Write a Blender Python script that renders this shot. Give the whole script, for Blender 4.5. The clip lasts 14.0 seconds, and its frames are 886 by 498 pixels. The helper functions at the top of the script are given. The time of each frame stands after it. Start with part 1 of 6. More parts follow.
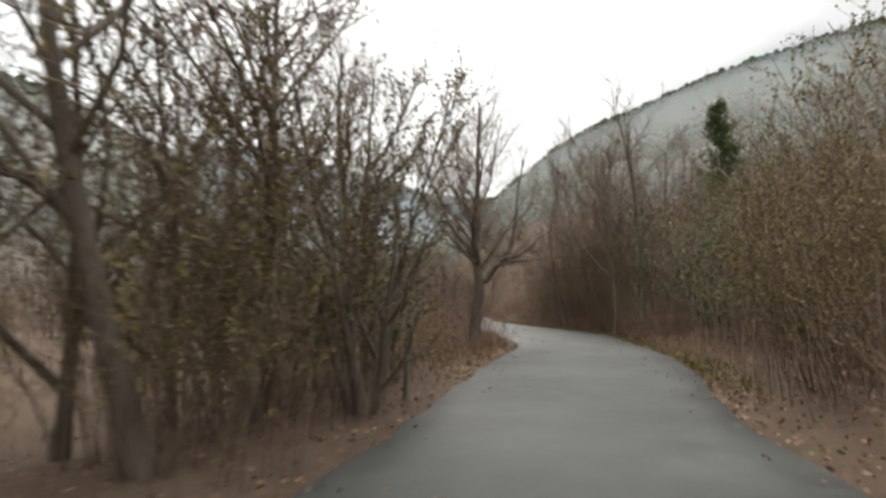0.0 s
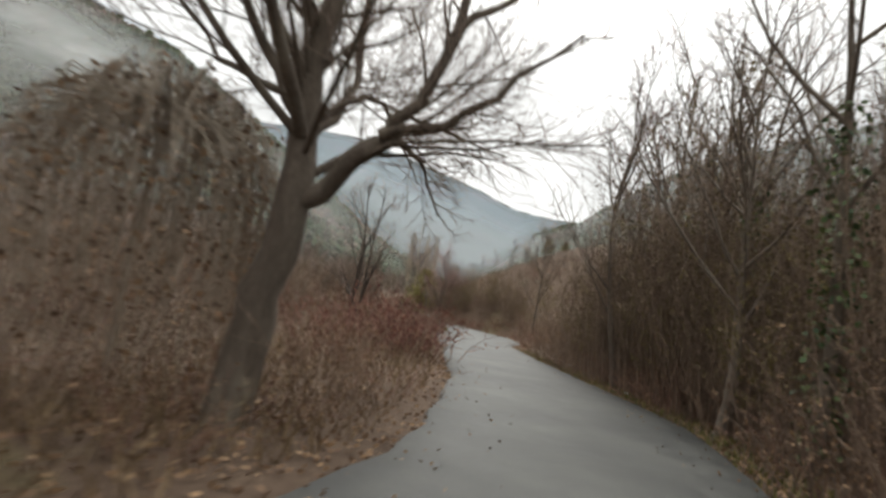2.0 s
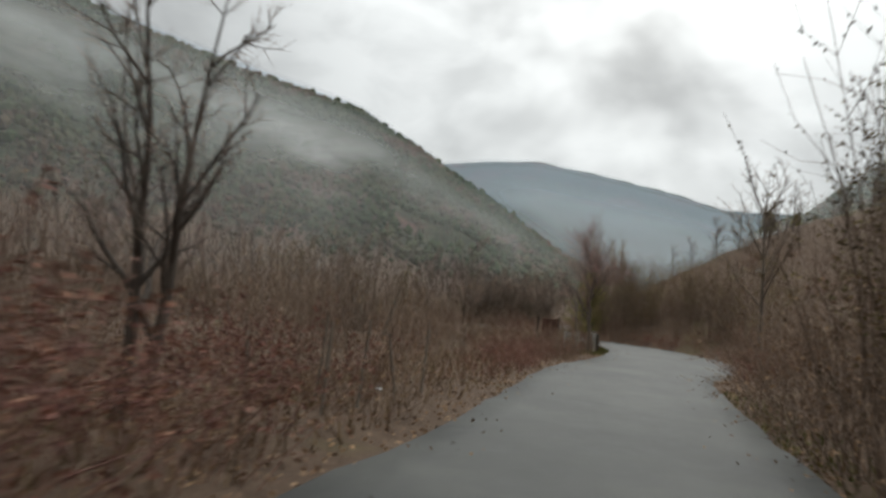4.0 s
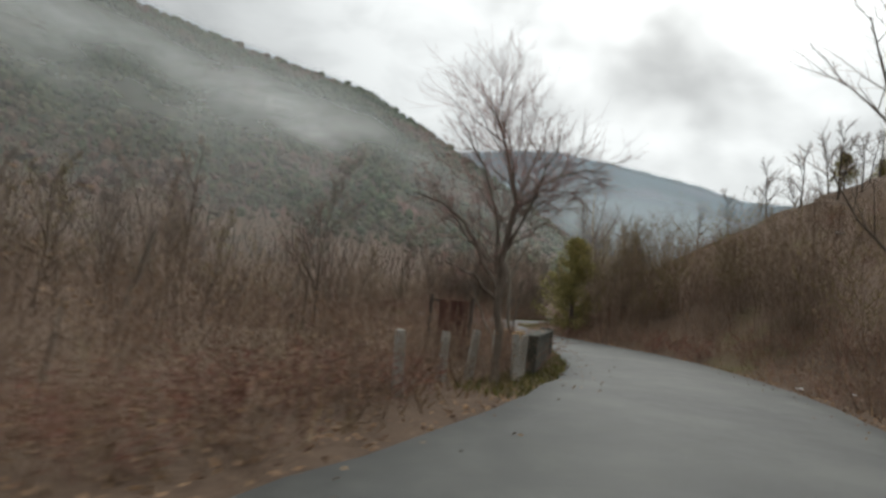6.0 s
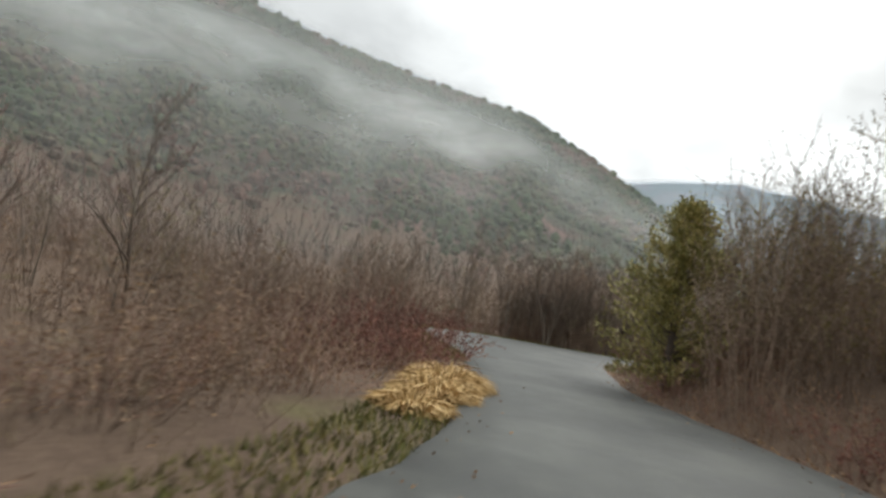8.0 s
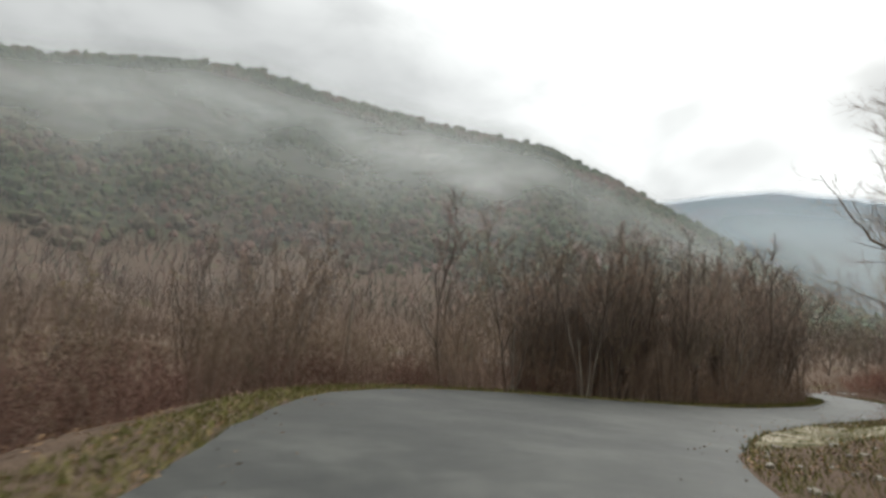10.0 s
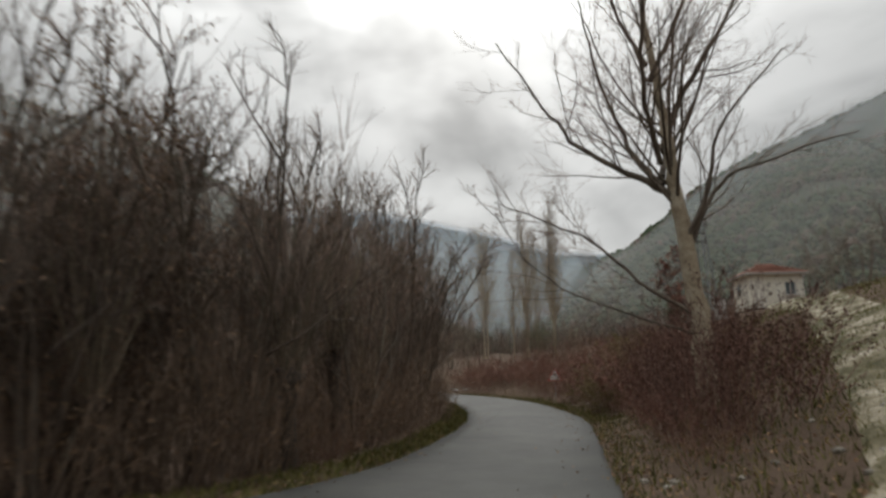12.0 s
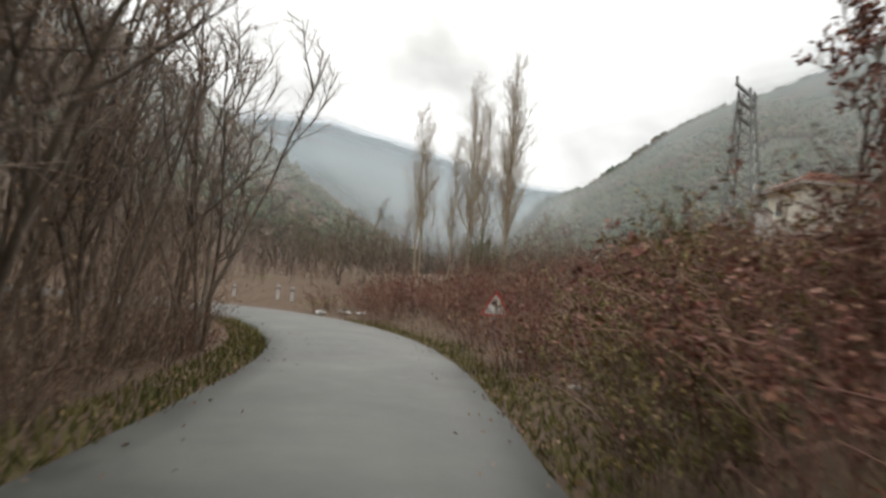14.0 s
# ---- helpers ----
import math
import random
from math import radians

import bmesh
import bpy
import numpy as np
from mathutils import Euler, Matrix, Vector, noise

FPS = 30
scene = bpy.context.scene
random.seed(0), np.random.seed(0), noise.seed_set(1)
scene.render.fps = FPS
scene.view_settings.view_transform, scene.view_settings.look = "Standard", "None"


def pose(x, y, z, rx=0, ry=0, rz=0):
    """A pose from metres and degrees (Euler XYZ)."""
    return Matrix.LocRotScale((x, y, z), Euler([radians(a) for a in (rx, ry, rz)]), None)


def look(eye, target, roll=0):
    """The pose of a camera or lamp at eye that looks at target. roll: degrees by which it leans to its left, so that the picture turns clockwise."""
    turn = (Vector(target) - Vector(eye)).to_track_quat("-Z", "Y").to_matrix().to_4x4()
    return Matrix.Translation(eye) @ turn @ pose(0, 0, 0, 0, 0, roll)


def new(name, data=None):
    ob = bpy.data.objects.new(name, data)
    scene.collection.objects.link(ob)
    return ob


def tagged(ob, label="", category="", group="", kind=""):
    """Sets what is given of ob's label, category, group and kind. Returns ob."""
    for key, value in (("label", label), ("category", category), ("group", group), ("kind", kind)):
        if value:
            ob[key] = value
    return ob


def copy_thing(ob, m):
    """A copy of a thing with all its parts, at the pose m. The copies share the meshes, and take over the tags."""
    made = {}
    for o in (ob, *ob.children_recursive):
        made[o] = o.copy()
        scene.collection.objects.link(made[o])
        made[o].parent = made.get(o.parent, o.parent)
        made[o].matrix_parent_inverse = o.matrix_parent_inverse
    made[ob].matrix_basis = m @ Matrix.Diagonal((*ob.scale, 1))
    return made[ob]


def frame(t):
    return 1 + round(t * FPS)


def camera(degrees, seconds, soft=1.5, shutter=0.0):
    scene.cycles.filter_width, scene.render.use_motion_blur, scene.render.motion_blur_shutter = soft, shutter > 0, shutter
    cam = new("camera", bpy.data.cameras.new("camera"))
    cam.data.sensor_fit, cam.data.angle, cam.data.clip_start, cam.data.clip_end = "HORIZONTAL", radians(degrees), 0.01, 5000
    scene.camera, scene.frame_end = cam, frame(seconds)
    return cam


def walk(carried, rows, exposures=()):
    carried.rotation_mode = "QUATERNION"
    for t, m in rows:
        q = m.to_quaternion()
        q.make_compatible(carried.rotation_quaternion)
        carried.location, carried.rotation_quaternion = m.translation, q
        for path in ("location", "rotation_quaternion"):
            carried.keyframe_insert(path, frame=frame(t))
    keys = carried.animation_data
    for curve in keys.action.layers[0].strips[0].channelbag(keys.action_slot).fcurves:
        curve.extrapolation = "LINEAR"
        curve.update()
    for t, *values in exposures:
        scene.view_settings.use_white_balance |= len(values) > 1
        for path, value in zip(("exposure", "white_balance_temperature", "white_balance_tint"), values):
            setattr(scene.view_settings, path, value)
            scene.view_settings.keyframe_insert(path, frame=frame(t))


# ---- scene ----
cam = camera(73.7, 14.0, soft=2.8, shutter=0.3)


def aim(x, y, z, yaw, pitch, roll):
    """Eye, then degrees: turned left, tilted up, leaning left."""
    return pose(x, y, z, 90 + pitch, 0, yaw) @ pose(0, 0, 0, 0, 0, roll)


PATH = [
    (0.0, 0.00, 0.00, 1.25, -26.09, 5.35, -0.69),
    (0.5, 2.13, 2.42, 1.24, -28.29, 6.41, 1.55),
    (1.0, 4.15, 4.91, 1.27, -24.41, 5.57, 5.20),
    (1.5, 5.97, 7.53, 1.25, -20.95, 5.67, 5.25),
    (2.0, 8.43, 10.30, 1.20, -18.60, 5.80, 10.50),
    (2.5, 10.58, 13.20, 1.24, -11.23, 6.24, 8.84),
    (3.0, 12.54, 16.18, 1.24, -5.35, 4.15, 6.99),
    (3.2, 13.26, 17.39, 1.24, -3.78, 4.72, 6.34),
    (5.3, 18.51, 32.53, 1.25, 2.84, 6.03, 5.54),
    (5.5, 19.17, 34.02, 1.25, 2.40, 6.05, 5.40),
    (6.0, 20.82, 37.77, 1.26, 2.08, 4.70, 5.97),
    (6.5, 22.45, 41.38, 1.22, 0.73, 4.05, 8.46),
    (7.0, 23.89, 44.81, 1.27, 8.30, 7.15, 9.00),
    (7.5, 24.73, 48.36, 1.23, 12.92, 5.73, 10.78),
    (8.0, 25.28, 52.03, 1.23, 17.78, 5.24, 10.74),
    (8.2, 25.44, 53.50, 1.22, 20.20, 6.38, 10.53),
    (10.3, 23.56, 69.38, 1.27, 20.14, 9.95, 3.34),
    (10.5, 23.39, 70.90, 1.25, 12.94, 10.91, 2.10),
    (11.0, 22.96, 74.52, 1.23, 0.55, 12.91, 2.00),
    (11.5, 23.38, 77.94, 1.26, -9.65, 11.63, -1.41),
    (12.0, 24.45, 81.24, 1.26, -15.22, 11.95, -0.56),
    (12.5, 26.01, 84.62, 1.24, -19.08, 10.47, 2.39),
    (13.0, 27.83, 87.89, 1.25, -23.39, 1.85, 2.58),
    (13.5, 29.39, 91.10, 1.23, -23.47, 1.71, 4.35),
    (14.0, 30.76, 94.23, 1.22, -19.75, 4.69, 4.78),
]
EXPOSURES = [(0, 0.68, 6640, 9), (1.5, 0.55, 6640, 9), (2.0, 0.42, 6640, 9), (2.5, 0.15, 6560, 8.5), (3.2, -0.05, 6420, 7), (5.3, -0.1, 6420, 7), (6.0, 0.03, 6420, 7), (6.6, 0.35, 6420, 7), (8.2, 0.48, 6420, 7),
             (10.3, 0.17, 6500, 7.5), (10.9, -0.35, 6500, 8), (11.5, -0.5, 6560, 8.5), (12.2, -0.3, 6600, 9), (12.6, 0.0, 6640, 9), (13.05, 0.43, 6640, 9), (13.4, 0.78, 6640, 9), (14.0, 0.38, 6640, 9)]
walk(cam, [(row[0], aim(*row[1:])) for row in PATH], EXPOSURES)

# ---- world and sun ----
world = bpy.data.worlds.new("overcast_sky")
scene.world = world
world.use_nodes = True
SUN_AZ, SUN_EL = 18.0, 38.0   # degrees right of +y, and up


def overcast(w):
    nt = w.node_tree
    nt.nodes.clear()
    out = nt.nodes.new("ShaderNodeOutputWorld")
    bg = nt.nodes.new("ShaderNodeBackground")
    sky = nt.nodes.new("ShaderNodeTexSky")
    sky.sky_type, sky.sun_disc = "NISHITA", False
    sky.sun_elevation, sky.sun_rotation = radians(SUN_EL), radians(SUN_AZ)
    skym = nt.nodes.new("ShaderNodeVectorMath")
    skym.operation = "SCALE"
    skym.inputs["Scale"].default_value = 0.08
    ln = nt.links.new
    tc = nt.nodes.new("ShaderNodeTexCoord")

    def clouds(scale, detail, place, lo, hi, low, high):
        mp = nt.nodes.new("ShaderNodeMapping")
        mp.inputs["Scale"].default_value, mp.inputs["Location"].default_value = (1.0, 1.0, 1.9), place
        n = nt.nodes.new("ShaderNodeTexNoise")
        n.inputs["Scale"].default_value, n.inputs["Detail"].default_value = scale, detail
        n.inputs["Roughness"].default_value, n.inputs["Distortion"].default_value = 0.5, 0.35
        r = nt.nodes.new("ShaderNodeMapRange")
        r.interpolation_type = "SMOOTHSTEP"
        for key, val in (("From Min", lo), ("From Max", hi), ("To Min", low), ("To Max", high)):
            r.inputs[key].default_value = val
        ln(tc.outputs["Generated"], mp.inputs["Vector"])
        ln(mp.outputs["Vector"], n.inputs["Vector"])
        ln(n.outputs["Fac"], r.inputs["Value"])
        return r.outputs["Result"]

    def product(x, y):
        n = nt.nodes.new("ShaderNodeMath")
        n.operation = "MULTIPLY"
        ln(x, n.inputs[0])
        ln(y, n.inputs[1])
        return n.outputs[0]

    # the cloud deck is thinner, and brighter, towards the hidden sun
    to_sun = nt.nodes.new("ShaderNodeVectorMath")
    to_sun.operation = "DOT_PRODUCT"
    az, el = radians(SUN_AZ), radians(SUN_EL)
    to_sun.inputs[1].default_value = (math.sin(az) * math.cos(el), math.cos(az) * math.cos(el), math.sin(el))
    ln(tc.outputs["Generated"], to_sun.inputs[0])
    thin = nt.nodes.new("ShaderNodeMapRange")
    for key, val in (("From Min", 0.74), ("From Max", 0.995), ("To Min", 0.50), ("To Max", 1.08)):
        thin.inputs[key].default_value = val
    ln(to_sun.outputs["Value"], thin.inputs["Value"])
    # an overcast sky grows brighter towards the zenith
    high = nt.nodes.new("ShaderNodeSeparateXYZ")
    ln(tc.outputs["Generated"], high.inputs["Vector"])
    zenith = nt.nodes.new("ShaderNodeMapRange")
    zenith.interpolation_type = "SMOOTHSTEP"
    for key, val in (("From Min", 0.40), ("From Max", 1.0), ("To Min", 1.0), ("To Max", 4.8)):
        zenith.inputs[key].default_value = val
    ln(high.outputs["Z"], zenith.inputs["Value"])
    deck = product(zenith.outputs["Result"], product(product(clouds(1.7, 4.0, (0.35, 1.1, 0.2), 0.40, 0.58, 0.62, 1.10), clouds(5.5, 5.0, (2.1, 0.4, 1.3), 0.36, 0.62, 0.90, 1.06)), thin.outputs["Result"]))
    tint = nt.nodes.new("ShaderNodeVectorMath")
    tint.operation = "SCALE"
    tint.inputs[0].default_value = (1.0, 1.008, 1.0)
    ln(deck, tint.inputs["Scale"])
    mix = nt.nodes.new("ShaderNodeMix")
    mix.data_type = "RGBA"
    mix.inputs["Factor"].default_value = 0.92
    ln(sky.outputs["Color"], skym.inputs[0])
    ln(skym.outputs["Vector"], mix.inputs["A"])
    ln(tint.outputs["Vector"], mix.inputs["B"])
    ln(mix.outputs["Result"], bg.inputs["Color"])
    bg.inputs["Strength"].default_value = 1.0
    ln(bg.outputs["Background"], out.inputs["Surface"])


overcast(world)
sun = new("sun", bpy.data.lights.new("sun", "SUN"))
sun.data.energy, sun.data.angle, sun.data.color = 0.6, radians(25), (1.0, 0.97, 0.92)
a, b = radians(SUN_AZ), radians(SUN_EL)
sun.matrix_world = look((0, 0, 50), (-math.sin(a) * 50, -math.cos(a) * 50, 50 - 50 * math.tan(b)))


# ---- materials ----
def nodes_of(name):
    m = bpy.data.materials.new(name)
    m.use_nodes = True
    nt = m.node_tree
    return m, nt, nt.nodes["Principled BSDF"], nt.links.new


def ramp_of(nt, stops):
    r = nt.nodes.new("ShaderNodeValToRGB")
    e = r.color_ramp.elements
    while len(e) < len(stops):
        e.new(0.5)
    for el, (p, c) in zip(e, stops):
        el.position, el.color = p, (*c, 1)
    return r


def noise_of(nt, scale, detail=4.0, rough=0.6, coord=None, stretch=None):
    n = nt.nodes.new("ShaderNodeTexNoise")
    n.inputs["Scale"].default_value, n.inputs["Detail"].default_value, n.inputs["Roughness"].default_value = scale, detail, rough
    tc = nt.nodes.new("ShaderNodeTexCoord")
    src = tc.outputs["Object"]
    if stretch:
        mp = nt.nodes.new("ShaderNodeMapping")
        mp.inputs["Scale"].default_value = stretch
        nt.links.new(src, mp.inputs["Vector"])
        src = mp.outputs["Vector"]
    nt.links.new(src, n.inputs["Vector"])
    return n


def mix_of(nt, fac, ca, cb, blend="MIX"):
    m = nt.nodes.new("ShaderNodeMix")
    m.data_type, m.blend_type = "RGBA", blend
    for key, val in (("Factor", fac), ("A", ca), ("B", cb)):
        if isinstance(val, (int, float)):
            m.inputs[key].default_value = val
        elif isinstance(val, tuple):
            m.inputs[key].default_value = (*val, 1)
        else:
            nt.links.new(val, m.inputs[key])
    return m.outputs["Result"]


def bump_of(nt, height, strength, dist):
    bp = nt.nodes.new("ShaderNodeBump")
    bp.inputs["Strength"].default_value, bp.inputs["Distance"].default_value = strength, dist
    nt.links.new(height, bp.inputs["Height"])
    return bp.outputs["Normal"]


def two_scale(name, stops, scale=3.0, fine=40.0, rough=0.9, bump=0.4, dist=0.02, per_object=0.0, island=False, stretch=None, fine_amount=0.35):
    """Colour from a broad noise through a ramp, broken by a fine one, with relief."""
    m, nt, bsdf, ln = nodes_of(name)
    nb = noise_of(nt, scale, 4, 0.6, stretch=stretch)
    fac = nb.outputs["Fac"]
    if per_object or island:
        src = nt.nodes.new("ShaderNodeNewGeometry").outputs["Random Per Island"] if island else nt.nodes.new("ShaderNodeObjectInfo").outputs["Random"]
        amount = per_object or 0.6
        ma = nt.nodes.new("ShaderNodeMath")
        ma.operation = "MULTIPLY_ADD"
        ma.inputs[1].default_value = amount
        ln(src, ma.inputs[0])
        ln(fac, ma.inputs[2])
        mb = nt.nodes.new("ShaderNodeMath")
        mb.operation = "SUBTRACT"
        mb.inputs[1].default_value = amount / 2
        ln(ma.outputs[0], mb.inputs[0])
        fac = mb.outputs[0]
    rp = ramp_of(nt, stops)
    ln(fac, rp.inputs["Fac"])
    nf = noise_of(nt, fine, 3, 0.7, stretch=stretch)
    dark = ramp_of(nt, [(0.3, (1 - fine_amount,) * 3), (0.7, (1 + fine_amount * 0.4,) * 3)])
    ln(nf.outputs["Fac"], dark.inputs["Fac"])
    ln(mix_of(nt, 1.0, rp.outputs["Color"], dark.outputs["Color"], "MULTIPLY"), bsdf.inputs["Base Color"])
    bsdf.inputs["Roughness"].default_value = rough
    bsdf.inputs["Specular IOR Level"].default_value = 0.25
    if bump:
        ln(bump_of(nt, nf.outputs["Fac"], bump, dist), bsdf.inputs["Normal"])
    return m


M_BARK = two_scale("bark_grey_brown", [(0.3, (0.098, 0.075, 0.060)), (0.55, (0.182, 0.150, 0.120)), (0.75, (0.273, 0.247, 0.195))], 2.5, 30, bump=0.7, dist=0.02, stretch=(1, 1, 0.25))
M_BARK_PALE = two_scale("bark_pale_plane", [(0.3, (0.27, 0.215, 0.15)), (0.5, (0.44, 0.37, 0.27)), (0.72, (0.58, 0.51, 0.40))], 3.5, 26, bump=0.4, dist=0.01)
M_BARK_DARK = two_scale("bark_dark", [(0.3, (0.058, 0.047, 0.039)), (0.6, (0.111, 0.088, 0.072)), (0.8, (0.156, 0.143, 0.091))], 3, 30, bump=0.7, dist=0.02, stretch=(1, 1, 0.25))
M_TWIG = two_scale("twig_brown", [(0.3, (0.230, 0.172, 0.140)), (0.7, (0.420, 0.318, 0.258))], 1.5, 20, bump=0, per_object=0.5)
M_TWIG_RED = two_scale("twig_reddish", [(0.3, (0.220, 0.133, 0.116)), (0.7, (0.400, 0.250, 0.220))], 1.5, 20, bump=0, per_object=0.5)
M_STEM_RED = two_scale("bramble_stem", [(0.3, (0.156, 0.079, 0.063)), (0.7, (0.294, 0.168, 0.13))], 2, 20, bump=0, per_object=0.6)
M_STEM = two_scale("bush_stem", [(0.3, (0.155, 0.110, 0.082)), (0.7, (0.310, 0.224, 0.166))], 2, 20, bump=0, per_object=0.6)
M_LEAF_RED = two_scale("leaf_dull_red", [(0.25, (0.105, 0.042, 0.034)), (0.5, (0.235, 0.088, 0.068)), (0.8, (0.345, 0.180, 0.112))], 1.2, 14, bump=0, island=True, rough=0.7)
M_LEAF_BROWN = two_scale("leaf_dead_brown", [(0.25, (0.133, 0.079, 0.049)), (0.5, (0.255, 0.155, 0.091)), (0.8, (0.395, 0.255, 0.142))], 1.2, 14, bump=0, island=True, rough=0.8)
M_LEAF_DARK = two_scale("leaf_dark_brown", [(0.25, (0.095, 0.072, 0.044)), (0.5, (0.150, 0.113, 0.068)), (0.8, (0.220, 0.168, 0.095))], 1.2, 14, bump=0, island=True, rough=0.8)
M_LEAF_MIXED = two_scale("leaf_dark_red_brown", [(0.25, (0.070, 0.037, 0.029)), (0.5, (0.105, 0.055, 0.042)), (0.8, (0.150, 0.090, 0.058))], 1.2, 14, bump=0, island=True, rough=0.8)
M_LEAF_OLIVE = two_scale("leaf_olive", [(0.25, (0.100, 0.088, 0.030)), (0.5, (0.190, 0.160, 0.050)), (0.8, (0.300, 0.220, 0.080))], 1.2, 14, bump=0, island=True, rough=0.7)
M_LEAF_GREEN = two_scale("leaf_evergreen", [(0.25, (0.042, 0.072, 0.030)), (0.55, (0.085, 0.133, 0.049)), (0.8, (0.151, 0.198, 0.066))], 1.2, 14, bump=0, island=True, rough=0.5)
M_CONIFER = two_scale("leaf_cypress", [(0.25, (0.200, 0.190, 0.066)), (0.55, (0.320, 0.285, 0.100)), (0.8, (0.440, 0.360, 0.145))], 1.2, 14, bump=0, island=True, rough=0.7)
M_TWIG_PALE = two_scale("twig_pale_tan", [(0.3, (0.32, 0.26, 0.20)), (0.7, (0.48, 0.41, 0.33))], 1.5, 20, bump=0, per_object=0.4)
M_STEM_OLIVE = two_scale("stem_olive_brown", [(0.3, (0.150, 0.122, 0.088)), (0.7, (0.300, 0.250, 0.181))], 2, 20, bump=0, per_object=0.6)
M_BRUSH = two_scale("distant_bare_woods", [(0.25, (0.140, 0.102, 0.080)), (0.5, (0.210, 0.155, 0.122)), (0.8, (0.290, 0.205, 0.165))], 0.03, 0.6, bump=0, island=True)
M_LOW_BRUSH = two_scale("low_bare_scrub", [(0.25, (0.115, 0.078, 0.058)), (0.5, (0.180, 0.124, 0.090)), (0.66, (0.225, 0.170, 0.100)), (0.8, (0.270, 0.215, 0.120))], 0.15, 2.0, bump=0, island=True)
M_HILL_BRUSH = two_scale("hillside_bare_woods", [(0.28, (0.062, 0.072, 0.040)), (0.5, (0.092, 0.090, 0.058)), (0.62, (0.130, 0.092, 0.070)), (0.78, (0.185, 0.088, 0.072))], 0.016, 0.6, bump=0, island=True)
M_STRAW = two_scale("dry_grass_straw", [(0.25, (0.34, 0.215, 0.085)), (0.5, (0.52, 0.35, 0.155)), (0.8, (0.62, 0.45, 0.23))], 3, 14, bump=0, island=True)
M_WEED = two_scale("dead_weed_stalks", [(0.25, (0.13, 0.088, 0.050)), (0.5, (0.205, 0.140, 0.080)), (0.8, (0.290, 0.205, 0.120))], 3, 14, bump=0, island=True)
M_GRASS = two_scale("verge_grass", [(0.25, (0.060, 0.066, 0.018)), (0.5, (0.115, 0.115, 0.030)), (0.8, (0.22, 0.18, 0.06))], 2, 14, bump=0, island=True)
M_CONCRETE = two_scale("weathered_concrete", [(0.3, (0.22, 0.21, 0.185)), (0.55, (0.40, 0.38, 0.34)), (0.75, (0.55, 0.53, 0.48))], 3, 45, bump=0.5, dist=0.008, stretch=(1, 1, 0.4))
M_CONCRETE_DARK = two_scale("mossy_dark_concrete", [(0.3, (0.035, 0.038, 0.030)), (0.55, (0.075, 0.075, 0.062)), (0.78, (0.15, 0.145, 0.12))], 2.2, 40, bump=0.5, dist=0.01)
M_WOOD_POST = two_scale("grey_weathered_wood", [(0.3, (0.12, 0.10, 0.08)), (0.6, (0.25, 0.22, 0.18)), (0.8, (0.36, 0.33, 0.28))], 6, 60, bump=0.5, dist=0.005, stretch=(1, 1, 0.15))
M_RUST = two_scale("rusty_sheet_metal", [(0.3, (0.055, 0.026, 0.020)), (0.55, (0.105, 0.048, 0.036)), (0.75, (0.16, 0.085, 0.060))], 3, 40, rough=0.75, bump=0.3, dist=0.004, stretch=(1, 1, 0.4))
M_STEEL = two_scale("galvanised_steel", [(0.3, (0.20, 0.21, 0.21)), (0.7, (0.34, 0.35, 0.35))], 5, 40, rough=0.5, bump=0.1)
M_WHITE = two_scale("white_paint", [(0.3, (0.62, 0.61, 0.58)), (0.7, (0.80, 0.79, 0.76))], 4, 40, rough=0.5, bump=0.1)
M_RED = two_scale("faded_red_paint", [(0.3, (0.42, 0.06, 0.05)), (0.7, (0.58, 0.12, 0.09))], 6, 40, rough=0.5, bump=0.1)
M_BLACK = two_scale("black_paint", [(0.3, (0.015, 0.015, 0.015)), (0.7, (0.03, 0.03, 0.03))], 6, 40, rough=0.6, bump=0.1)
M_PLASTER = two_scale("cream_plaster", [(0.3, (0.86, 0.81, 0.68)), (0.7, (0.92, 0.89, 0.80))], 1.2, 30, rough=0.85, bump=0.2)
M_TILE = two_scale("clay_roof_tile", [(0.3, (0.19, 0.085, 0.060)), (0.7, (0.30, 0.15, 0.11))], 2, 30, rough=0.85, bump=0.4, per_object=0.4)
M_GLASS = two_scale("window_glass_dark", [(0.3, (0.09, 0.14, 0.16)), (0.7, (0.15, 0.21, 0.23))], 2, 10, rough=0.12, bump=0)
M_STONE = two_scale("roadside_stone", [(0.3, (0.20, 0.18, 0.15)), (0.7, (0.42, 0.39, 0.33))], 4, 40, bump=0.5, per_object=0.5)
M_LITTER = two_scale("white_litter", [(0.3, (0.60, 0.60, 0.58)), (0.7, (0.78, 0.78, 0.76))], 9, 50, rough=0.6, bump=0.2)


